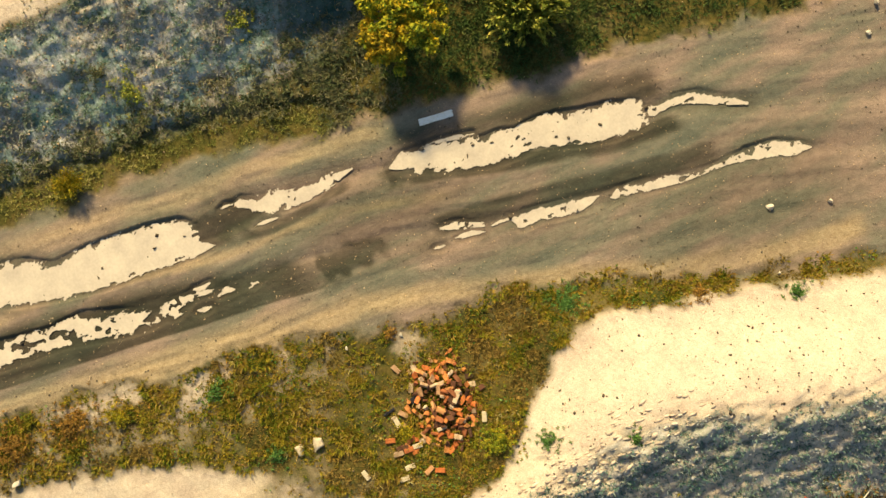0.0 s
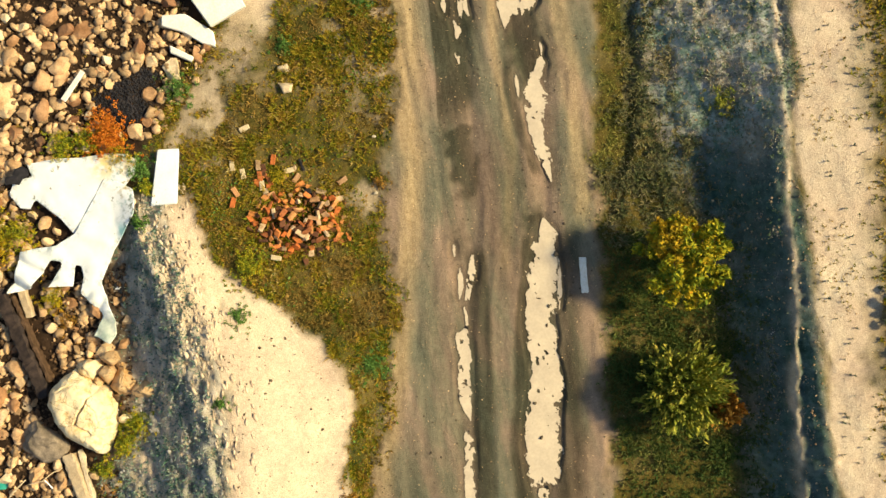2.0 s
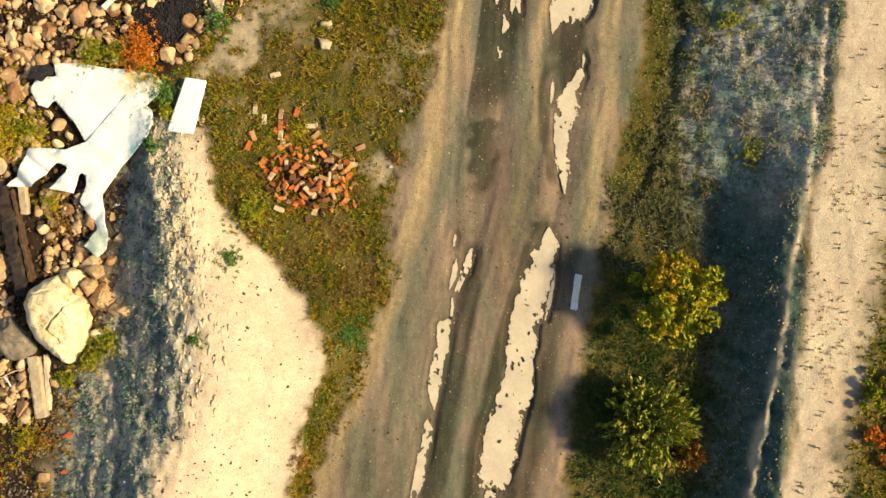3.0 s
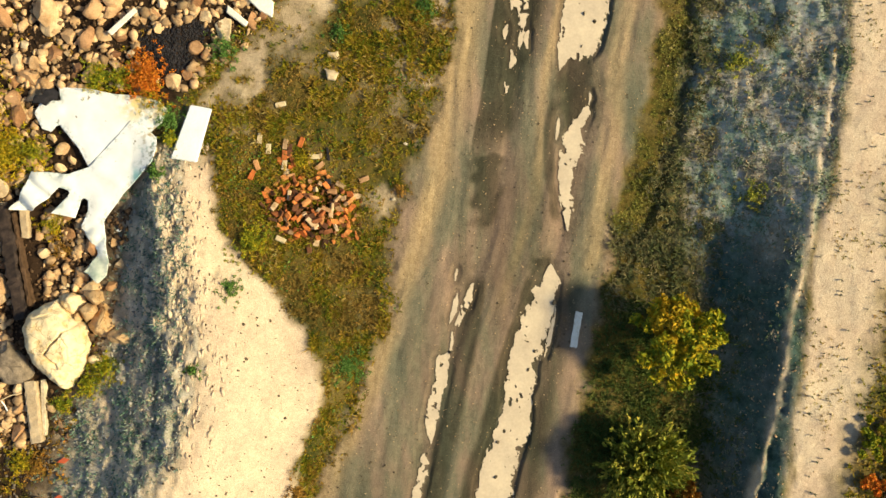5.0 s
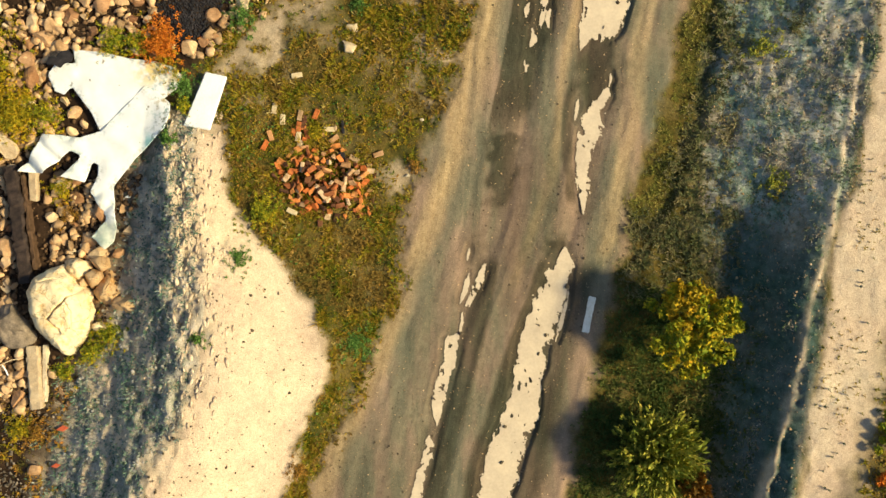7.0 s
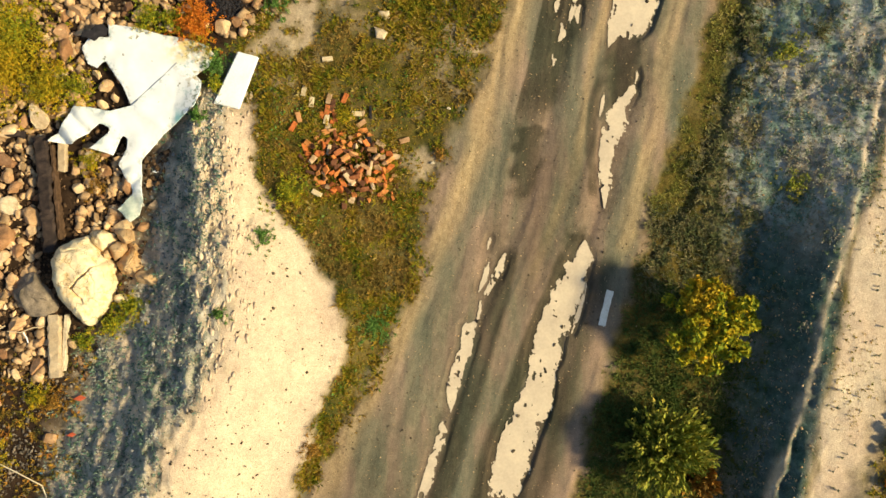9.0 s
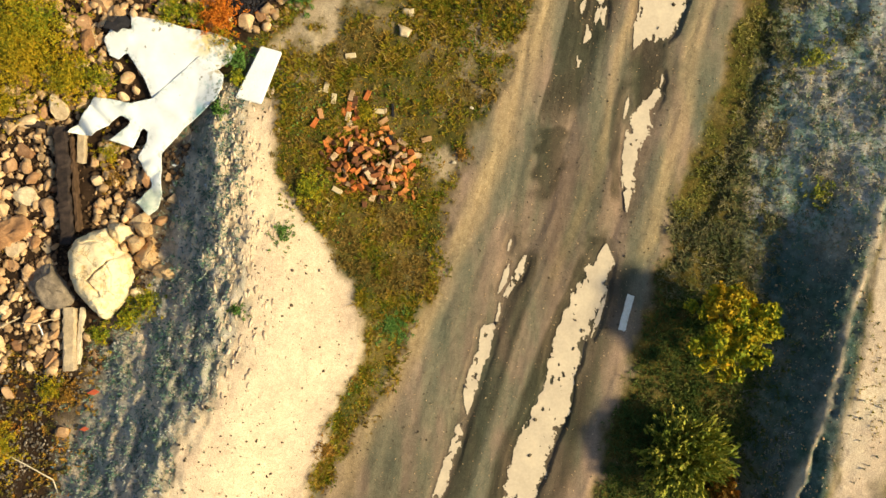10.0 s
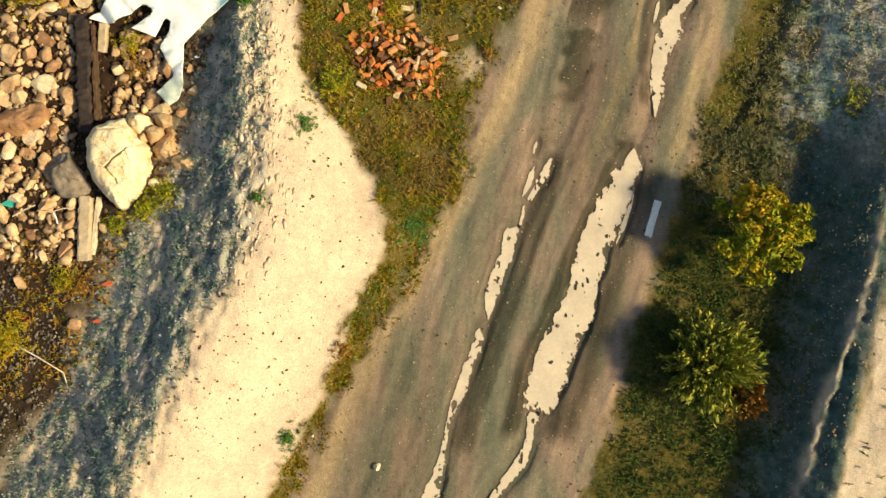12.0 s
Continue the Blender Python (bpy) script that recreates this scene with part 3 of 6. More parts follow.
M_SLOPE_GRASS = island_colours("slope_grass", ((0.0, (0.04, 0.11, 0.06)), (0.4, (0.13, 0.21, 0.14)), (0.75, (0.3, 0.31, 0.24)), (1.0, (0.62, 0.58, 0.5))), 0.4, 0.9)
M_DARK_GRASS = island_colours("dark_grass", ((0.0, (0.018, 0.042, 0.008)), (0.4, (0.05, 0.082, 0.015)), (0.7, (0.11, 0.12, 0.026)), (0.88, (0.22, 0.18, 0.05)), (1.0, (0.36, 0.27, 0.09))), 0.5, 1.1)
M_OCHRE_GRASS = island_colours("ochre_grass", ((0.0, (0.07, 0.08, 0.012)), (0.4, (0.17, 0.165, 0.028)), (0.75, (0.29, 0.24, 0.055)), (1.0, (0.52, 0.42, 0.15))), 0.45, 1.2)
M_DRY_GRASS = island_colours("autumn_weeds", ((0.0, (0.03, 0.035, 0.01)), (0.3, (0.1, 0.08, 0.016)), (0.55, (0.26, 0.16, 0.022)), (0.75, (0.36, 0.17, 0.028)), (1.0, (0.5, 0.13, 0.025))), 0.45, 2.2)
M_LEAF_YELLOW = island_colours("yellowing_leaves", ((0.0, (0.05, 0.085, 0.008)), (0.35, (0.14, 0.18, 0.012)), (0.6, (0.36, 0.32, 0.015)), (0.8, (0.62, 0.4, 0.015)), (1.0, (0.6, 0.22, 0.012))), 0.55, 1.7)
M_LEAF_GOLD = island_colours("golden_leaves", ((0.0, (0.045, 0.075, 0.008)), (0.3, (0.17, 0.17, 0.01)), (0.6, (0.44, 0.32, 0.012)), (1.0, (0.6, 0.26, 0.02))), 0.5, 1.6)
M_LEAF_AMBER = island_colours("amber_leaves", ((0.0, (0.1, 0.09, 0.008)), (0.4, (0.34, 0.25, 0.012)), (0.75, (0.56, 0.33, 0.015)), (1.0, (0.5, 0.18, 0.012))), 0.4, 2.0)
M_LEAF_OLIVE = island_colours("olive_leaves", ((0.0, (0.06, 0.1, 0.012)), (0.4, (0.22, 0.25, 0.03)), (0.75, (0.46, 0.4, 0.06)), (1.0, (0.6, 0.38, 0.07))), 0.4, 1.4)
M_LEAF_GREEN = island_colours("green_leaves", ((0.0, (0.045, 0.1, 0.015)), (0.6, (0.1, 0.2, 0.035)), (1.0, (0.22, 0.3, 0.07))), 0.3, 2.0)
M_LEAF_RUST = island_colours("rust_leaves", ((0.0, (0.07, 0.06, 0.012)), (0.4, (0.22, 0.12, 0.02)), (0.75, (0.4, 0.19, 0.03)), (1.0, (0.52, 0.3, 0.05))), 0.35, 2.0)
M_LEAF_RED = island_colours("orange_leaves", ((0.0, (0.2, 0.09, 0.01)), (0.5, (0.6, 0.15, 0.015)), (1.0, (0.75, 0.3, 0.02))), 0.3, 2.0)
M_RED = plain("red_shard", (0.4, 0.07, 0.03), (0.5, 0.12, 0.05), 8, 0.7)
M_BLUE = plain("blue_plastic", (0.03, 0.2, 0.4), (0.05, 0.3, 0.5), 8, 0.5)
M_TEAL = plain("teal_plastic", (0.03, 0.3, 0.22), (0.06, 0.4, 0.3), 8, 0.5)

# ---------------------------------------------------------------- ground
def axis(lo, hi, pitch, far, fine=None):
    inner = np.arange(lo, hi + pitch / 2, pitch)
    if fine:
        inner = np.r_[inner[inner < fine[0]], np.arange(fine[0], fine[1], fine[2]), inner[inner >= fine[1]]]
    out = far * (np.linspace(0, 1, 26)[1:] ** 3)
    return np.r_[lo - out[::-1], inner, hi + out]


def build_ground():
    xs, ys = axis(-11.5, 10.5, 0.055, 900.0, (-1.0, 4.0, 0.028)), axis(-13.5, 11.5, 0.055, 900.0)
    gx, gy = np.meshgrid(xs, ys)
    x, y = gx.ravel(), gy.ravel()
    z = height(x, y)
    nx, ny = len(xs), len(ys)
    i = (np.arange(ny - 1)[:, None] * nx + np.arange(nx - 1)).ravel()
    me = smooth(mesh_of("ground", np.stack([x, y, z], 1), np.stack([i, i + 1, i + nx + 1, i + nx], 1)))
    road, sand, slope_l, plateau, slope_r, rubble = zones(x, y)
    yy = np.clip(y, -14, 12)
    c = pool_cover(x, y)
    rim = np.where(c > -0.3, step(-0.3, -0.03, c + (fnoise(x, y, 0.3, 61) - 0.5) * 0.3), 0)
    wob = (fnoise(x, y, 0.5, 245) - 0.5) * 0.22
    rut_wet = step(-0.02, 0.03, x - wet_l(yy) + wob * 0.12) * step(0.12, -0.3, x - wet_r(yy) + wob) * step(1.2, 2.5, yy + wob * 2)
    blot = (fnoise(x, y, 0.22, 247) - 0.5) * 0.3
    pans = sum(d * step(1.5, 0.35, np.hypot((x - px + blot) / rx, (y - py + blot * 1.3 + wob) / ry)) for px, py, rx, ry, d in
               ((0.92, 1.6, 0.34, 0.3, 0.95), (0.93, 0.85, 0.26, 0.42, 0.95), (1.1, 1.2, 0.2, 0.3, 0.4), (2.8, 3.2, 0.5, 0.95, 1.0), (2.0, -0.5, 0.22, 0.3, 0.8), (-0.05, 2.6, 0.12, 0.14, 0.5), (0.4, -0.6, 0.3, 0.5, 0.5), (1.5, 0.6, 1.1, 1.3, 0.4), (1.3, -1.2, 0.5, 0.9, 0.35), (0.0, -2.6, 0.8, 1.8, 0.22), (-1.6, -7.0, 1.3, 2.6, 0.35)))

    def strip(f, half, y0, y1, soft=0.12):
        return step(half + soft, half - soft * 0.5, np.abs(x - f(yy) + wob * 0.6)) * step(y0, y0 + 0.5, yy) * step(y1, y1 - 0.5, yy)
    # the last strip also paints shrub shade onto the track
    damp_shade = np.maximum.reduce([0.45 * rim, rut_wet, np.clip(pans, 0, 1), 0.85 * strip(wet_low, 0.22, -7, -0.4), 0.8 * strip(wet_side, 0.1, 0.2, 3.3, 0.08),
                              strip(wet_near, 0.15, -6.5, -0.3, 0.12), 0.8 * strip(wet_shade_far, 0.26, -6.5, -0.5, 0.3)])
    damp_shade = road * np.clip(damp_shade * (0.7 + 0.7 * fnoise(x, y * 0.6, 0.4, 71)), 0, 1)
    grain_ = 0.35 + 1.1 * fnoise(x * 2.2, y * 0.4, 0.5, 191)
    tan = np.maximum.reduce([strip(tan_l, 0.16, -9, 9, 0.24), strip(tan_m, 0.07, -1.5, 9, 0.1) * 0.6, strip(tan_r, 0.14, -0.8, 9, 0.18) * 0.5,
                             0.8 * step(0.0, 0.5, wet_l(yy) - x) * step(1.0, 3.5, yy)]) * grain_
    tan = np.clip(road * tan, 0, 0.85) * (1 - damp_shade)
    low_ = np.clip((x - foot_l(yy)) / np.maximum(0.3, crest_l(yy) - foot_l(yy)), 0, 1)
    # sand spilled down the slope, its pale tone raised where it should look lit
    spill_lift = slope_l * (0.36 + 0.28 * step(-3.0, -0.8, yy) + 0.35 * step(0.5, 0.15, low_) * step(-1.5, -3.0, yy) + 0.55 * step(0.4, 0.64, fnoise(x * 1.6, y * 0.5, 0.5, 255)))
    trodden = (0.5 + 0.25 * step(2.0, 4.5, yy)) * np.exp(-((x - road_l(yy) + 0.35) / (0.5 + 0.45 * step(2.0, 5.0, yy))) ** 2) * step(-2.5, 0.5, yy) * step(0.4, 0.62, fnoise(x, y, 0.5, 257)) * (1 - road)
    worn = (1 - road) * (1 - np.clip(slope_l + slope_r + plateau + rubble, 0, 1)) * (x < 3) * step(1.2, 4.5, yy) * 0.22 * step(0.45, 0.65, fnoise(x, y, 0.9, 651))
    sand = np.maximum.reduce([sand, spill_lift, trodden, worn])
    # the last mask darkens the steep bank by the shrubs as painted shade
    for name, v in (("road", road), ("sand", np.clip(sand + plateau * 0.97, 0, 1)), ("bank", np.maximum(slope_l, slope_r)), ("scree", rubble), ("damp_shade", damp_shade), ("tan", tan), ("bank_shade", slope_r * step(0.9, -0.6, yy + wob * 3))):
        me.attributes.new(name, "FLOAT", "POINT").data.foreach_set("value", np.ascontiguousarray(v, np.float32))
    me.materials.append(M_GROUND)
    return tagged(new("ground", me), "dirt track, trampled verges, pale sand bench and eroded banks", "ground", kind="structure")


build_ground()


def pool_field(rows, x, y):
    """Depth inside one pool and its half width there."""
    best, wide = np.full(np.shape(x), -9.0), np.full(np.shape(x), 0.05)
    side = np.zeros(np.shape(x))
    for px, py, w in pool_rows(rows):
        d = w - np.hypot(x - px, y - py)
        hit = d > best
        best, wide, side = np.where(hit, d, best), np.where(hit, w, wide), np.where(hit, x - px, side)
    return best, wide, side


def build_pool(k, rows):
    """A pool as a thin level sheet with a ragged shore and small islands."""
    p = np.array(rows)
    pitch = 0.0125
    xs = np.arange(p[:, 0].min() - p[:, 2].max() - 0.15, p[:, 0].max() + p[:, 2].max() + 0.15, pitch)
    ys = np.arange(p[:, 1].min() - 0.12, p[:, 1].max() + 0.12, pitch)
    gx, gy = np.meshgrid(xs, ys)
    x, y = gx.ravel(), gy.ravel()
    depth, wide, side = pool_field(rows, x, y)
    amp = np.clip(0.42 * wide, 0.02, 0.095) * (1 + 0.8 * step(0.0, 0.12, side)) * (0.45 + 1.1 * vnoise(x, y, 0.5, 231))
    u = x + 0.3 * y
    shore = 1.5 * (fnoise(u, y * 0.5, 0.3, 80 + k) - 0.5) + 1.7 * (fnoise(u, y * 0.55, 0.085, 90 + k) - 0.5) + 0.5 * (vnoise(x, y, 0.03, 95 + k) - 0.5)
    lace = 0.17 if k in (3, 4) else 0.05 if k in (5, 6) else 0.0
    isle = step(0.7 - lace, 0.76 - lace, fnoise(x, y * 0.8, 0.14, 235 + k)) * (0.3 + 0.7 * vnoise(x, y, 0.6, 241) + 3 * lace)
    water = depth + amp * shore - 0.25 * isle > 0
    nx, ny = len(xs), len(ys)
    w2 = water.reshape(ny, nx)[:-1, :-1]
    jj, ii = np.nonzero(w2)
    a = jj * nx + ii
    f = np.stack([a, a + 1, a + nx + 1, a + nx], 1)
    used, inv = np.unique(f, return_inverse=True)
    me = mesh_of("puddle", np.stack([x[used], y[used], np.full(len(used), -0.011)], 1), inv.reshape(-1, 4))
    me.materials.append(M_POOL)
    return tagged(new("puddle", me), "shallow puddle of pale milky mud in a wheel rut", "puddle", "puddles in the ruts", "structure")


for k, rows in enumerate(POOLS):
    build_pool(k, rows)

# ---------------------------------------------------------------- where the rubble lies
SHEET_A = [(-7.57, 3.19), (-6.98, 3.16), (-6.47, 3.05), (-5.96, 3.01), (-5.56, 2.89), (-5.4, 2.72), (-5.51, 2.47), (-5.85, 2.2), (-6.98, 1.58), (-7.18, 1.97), (-7.58, 2.47), (-7.72, 2.3),
           (-7.91, 2.37), (-8.06, 2.68), (-7.9, 2.93), (-7.53, 2.92)]
SHEET_B = [(-6.14, 2.51), (-5.95, 2.47), (-5.61, 2.17), (-5.6, 1.99), (-5.68, 1.69), (-6.29, 1.07), (-6.69, 0.52), (-6.57, -0.27), (-6.63, -0.55), (-6.77, -0.71), (-7.07, -0.47), (-6.78, -0.1),
           (-7.14, 0.42), (-7.0, 0.74), (-7.0, 0.96), (-7.12, 0.99), (-7.24, 0.59), (-7.68, 0.69), (-7.33, 1.11), (-7.54, 1.21), (-8.03, 0.74), (-8.5, 0.76), (-8.28, 1.07), (-8.12, 1.52), (-7.84, 1.51),
           (-7.39, 1.46), (-6.98, 1.6)]


def inside(poly, x, y):
    c = np.zeros(np.shape(x), bool)
    for (x0, y0), (x1, y1) in zip(poly, poly[1:] + poly[:1]):
        c ^= ((y0 > y) != (y1 > y)) & (x < (x1 - x0) * (y - y0) / (y1 - y0 + 1e-12) + x0)
    return c


def edge_distance(poly, x, y, closed=True):
    """How far a place lies from an outline or a line."""
    best = np.full(np.shape(x), 9.0)
    for (x0, y0), (x1, y1) in zip(poly, poly[1:] + poly[:1]) if closed else zip(poly, poly[1:]):
        t = np.clip(((x - x0) * (x1 - x0) + (y - y0) * (y1 - y0)) / ((x1 - x0) ** 2 + (y1 - y0) ** 2), 0, 1)
        best = np.minimum(best, np.hypot(x - x0 - t * (x1 - x0), y - y0 - t * (y1 - y0)))
    return best


def rubble_keep(x, y):
    """Where stones lie: behind the sand bench and the path, clear of the sheet, the beams and the boulder."""
    yy = np.clip(y, -14, 12)
    heap = (y > 3.15) & (x < path_l(yy) - 0.7) & (y < 7.2)
    pocket = (x > -8.0) & (x < -6.75) & (y > -1.0) & (y < 0.75)
    back = (x < -8.55) & (y > -3.9) & (y < 1.1)
    back2 = (x < -8.25) & (y > -4.0) & (y < -3.0)
    side = (x < -7.9) & (y >= 1.1) & (y < 3.3)
    clear = ~inside(SHEET_A, x, y) & ~inside(SHEET_B, x, y) & (np.hypot((x + 7.5) / 0.75, (y + 1.9) / 1.0) > 1)
    clear &= ~((x > -8.6) & (x < -7.95) & (y > -1.7) & (y < 0.85)) & (np.hypot(x + 9.5, y - 2.45) > 0.55) & (np.hypot((x + 5.45) / 0.55, (y - 3.9) / 0.5) > 1) & (np.hypot(x + 4.92, y - 4.3) > 0.26)
    clear &= ~((x > -3.7) & (x < -2.7) & (y > 5.0) & (y < 6.2))
    return (heap | pocket | back | back2 | side) & clear


# ---------------------------------------------------------------- grass and weeds
def blades(name, x, y, length, width, lean, mat, label, per=7, tussock=0.0):
    """Many tufts: thin bent blades that fan out of one root each."""
    n = len(x)
    z = height(x, y)
    size = (length[0] + (length[1] - length[0]) * rng.random(n) ** 1.5)[:, None]
    if tussock:
        size = size * (1 - tussock + 2.2 * tussock * step(0.38, 0.7, 0.6 * fnoise(x, y, 0.32, 601) + 0.4 * vnoise(x, y, 0.12, 605)))[:, None]
    a = rng.uniform(0, 2 * np.pi, (n, per))
    L = size * rng.uniform(0.5, 1.0, (n, per))
    t = np.radians(rng.uniform(lean[0], lean[1], (n, per)))
    w = rng.uniform(width[0], width[1], (n, per)) * 0.5
    dx, dy = np.cos(a), np.sin(a)
    root = np.stack([x, y, z - 0.01], 1)[:, None, :]
    mid = root + np.stack([dx * L * 0.5 * np.sin(t * 0.7), dy * L * 0.5 * np.sin(t * 0.7), L * 0.5 * np.cos(t * 0.7)], 2)
    tip = mid + np.stack([dx * L * 0.5 * np.sin(t), dy * L * 0.5 * np.sin(t), L * 0.5 * np.cos(t)], 2)
    side = np.stack([-dy * w, dx * w, np.zeros((n, per))], 2)
    v = np.concatenate([root, (mid + side), (mid - side), tip], 1)
    k = (np.arange(n) * (1 + 3 * per))[:, None]
    p = np.arange(per)[None]
    f1 = np.stack(np.broadcast_arrays(k, k + 1 + p, k + 1 + per + p), 2).reshape(-1, 3)
    f2 = np.stack(np.broadcast_arrays(k + 1 + p, k + 1 + 2 * per + p, k + 1 + per + p), 2).reshape(-1, 3)
    me = mesh_of(name, v.reshape(-1, 3), np.concatenate([f1, f2]))
    me.materials.append(mat)
    return tagged(new(name, me), label, "grass", kind="stuff")


def scatter(n, box, keep, clump=0.0, per=1):
    """Places in a box (x0, y0, x1, y1), kept with the chance that keep(x, y) gives; per pieces round each place."""
    x, y = rng.uniform(box[0], box[2], n), rng.uniform(box[1], box[3], n)
    ok = rng.random(n) < keep(x, y)
    x, y = np.repeat(x[ok], per), np.repeat(y[ok], per)
    return x + rng.normal(0, clump, len(x)) if clump else x, y + rng.normal(0, clump, len(y)) if clump else y


def verge_keep(x, y):
    road, sand, slope_l, plateau, slope_r, rubble = zones(x, y)
    fringe = 0.6 * np.exp(-((x - road_l(np.clip(y, -14, 12)) - 0.1) / 0.3) ** 2) * step(1.5, -2.0, y) * step(0.35, 0.6, fnoise(x, y, 0.4, 661))
    free = np.clip(1 + fringe - 1.25 * road - 1.7 * sand - slope_l - rubble, 0, 1) * (x < road_r(np.clip(y, -14, 12)) - 1)
    free = free * np.where(y < 1.8, x > crest_l(np.clip(y, -14, 12)) + 0.9, True)
    yy = np.clip(y, -14, 12)
    free = free * (1 - 0.65 * np.exp(-((x - road_l(yy) + 0.2) / (0.35 + 0.5 * step(2.0, 5.0, yy))) ** 2) * step(-2.5, 0.5, yy) * step(0.35, 0.6, fnoise(x, y, 0.5, 257)))
    thin = 1 - 0.1 * step(1.5, 4.0, y)
    return free ** 1.6 * thin * (0.15 + 0.85 * step(0.3, 0.6, 0.5 * fnoise(x, y, 0.4, 101) + 0.5 * fnoise(x, y, 1.3, 103)))


def bank_keep(x, y):
    road, sand, slope_l, plateau, slope_r, rubble = zones(x, y)
    yy = np.clip(y, -14, 12)
    free = np.clip(1 - 1.2 * road - plateau * 1.3, 0, 1) * (x > road_r(yy) - 0.6) * (x < plateau_r(yy))
    shade = 1 - 0.6 * step(0.5, -0.5, y) * step(5.0, 5.6, x)
    shade = shade * (1 - 0.85 * step(1.2, 0.2, y) * step(-0.35, -0.1, x - ridge_r(yy)))
    shade = shade * (1 - 0.55 * step(-5.2, -6.5, y))
    return free * shade * (0.5 + 0.5 * step(0.3, 0.65, fnoise(x, y, 0.45, 111)))


def far_keep(x, y):
    yy = np.clip(y, -14, 12)
    return step(-0.4, 0.5, x - plateau_r(yy) + (fnoise(x, y, 0.5, 121) - 0.5) * 1.2)


def low_keep(x, y):
    yy = np.clip(y, -14, 12)
    return step(0.5, -0.4, x - foot_l(yy) + (fnoise(x, y, 0.6, 131) - 0.5)) * step(-3.3, -3.9, y) * step(-7.2, -5.8, y) * (0.04 + 0.6 * step(0.45, 0.66, fnoise(x, y, 0.5, 135)))


gx_, gy_ = scatter(200000, (-5.2, -12, 2.2, 10.5), verge_keep)
rust = step(0.55, 0.7, fnoise(gx_, gy_, 0.75, 611)) > rng.random(len(gx_))
blades("verge_grass", gx_[~rust], gy_[~rust], (0.05, 0.17), (0.009, 0.022), (15, 78), M_GRASS, "short olive and straw coloured grass on the verge", tussock=0.62)
blades("rust_grass", gx_[rust], gy_[rust], (0.04, 0.14), (0.009, 0.022), (20, 80), M_RUST_GRASS, "rust brown withered grass on the verge", tussock=0.5)
gx_, gy_ = scatter(120000, (1.5, -11.5, 9.5, 9), lambda x, y: bank_keep(x, y) * step(0.6, -0.4, x - foot_r(y) - 0.35) * (0.12 + 0.88 * step(0.0, 0.55, x - road_r(np.clip(y, -14, 12)) + (fnoise(x, y, 0.6, 621) - 0.5) * 0.6)))
out_ = gx_ - road_r(gy_) + (fnoise(gx_, gy_, 0.7, 625) - 0.5) * 0.7
ochre = (gy_ > 0.6 - 0.8 * rng.random(len(gy_))) & (out_ < 0.6 + 0.2 * rng.random(len(gy_)))
brown = ~ochre & (gy_ > -0.9 - 0.8 * rng.random(len(gy_)))
blades("track_side_grass", gx_[ochre], gy_[ochre], (0.03, 0.12), (0.009, 0.02), (25, 80), M_OCHRE_GRASS, "ochre and olive grass along the edge of the track", tussock=0.5)
blades("brown_weeds", gx_[brown], gy_[brown], (0.05, 0.2), (0.009, 0.022), (20, 78), M_BROWN_WEED, "dark brown withered weeds at the foot of the bank", tussock=0.6)
rest = ~ochre & ~brown
blades("verge_tufts", gx_[rest], gy_[rest], (0.05, 0.18), (0.01, 0.024), (15, 78), M_DARK_GRASS, "dark olive grass between the shrubs and the track", tussock=0.5)
gx_, gy_ = scatter(120000, (3.5, -11.5, 9.5, 9), lambda x, y: bank_keep(x, y) * step(-0.4, 0.6, x - foot_r(y) - 0.2) * (0.6 + 0.4 * step(0.35, 0.62, fnoise(x, y, 0.8, 631))))
blades("bank_grass", gx_, gy_, (0.03, 0.11), (0.008, 0.02), (25, 80), M_BANK_GRASS, "grey green grass and weeds on the bank", 5, tussock=0.4)
gx_, gy_ = scatter(20000, (-9, -9.5, -4.8, 2.2), lambda x, y: zones(x, y)[2] * (0.3 + 0.7 * step(0.35, 0.6, fnoise(x, y, 0.35, 141))))
blades("slope_grass", gx_, gy_, (0.04, 0.15), (0.010, 0.022), (15, 75), M_SLOPE_GRASS, "dull dry sprigs on the shaded slope", 5)
gx_, gy_ = scatter(14000, (6.5, -12, 10.4, 8), far_keep)
blades("field_grass", gx_, gy_, (0.06, 0.18), (0.012, 0.026), (20, 78), M_GRASS, "olive brown grass above the bank")
gx_, gy_ = scatter(9000, (6.2, -11, 9.6, 7), lambda x, y: zones(x, y)[3] * step(0.5, 0.68, fnoise(x, y, 0.7, 151)) * 0.7)
blades("plateau_grass", gx_, gy_, (0.03, 0.09), (0.010, 0.02), (20, 75), M_GRASS, "thin grass on the pale top of the bank", 5)
gx_, gy_ = scatter(9500, (-10.5, -9, -6, -3), low_keep)
blades("autumn_weeds", gx_, gy_, (0.05, 0.18), (0.014, 0.03), (20, 80), M_DRY_GRASS, "orange and brown autumn weeds among the rubble")
gx_, gy_ = scatter(2600, (-10.3, -4.9, -3.4, 7.2), lambda x, y: rubble_keep(x, y) * step(0.55, 0.7, fnoise(x, y, 0.6, 161)))
blades("rubble_weeds", gx_, gy_, (0.06, 0.2), (0.014, 0.03), (15, 75), M_DRY_GRASS, "brown and yellow weeds between the stones")


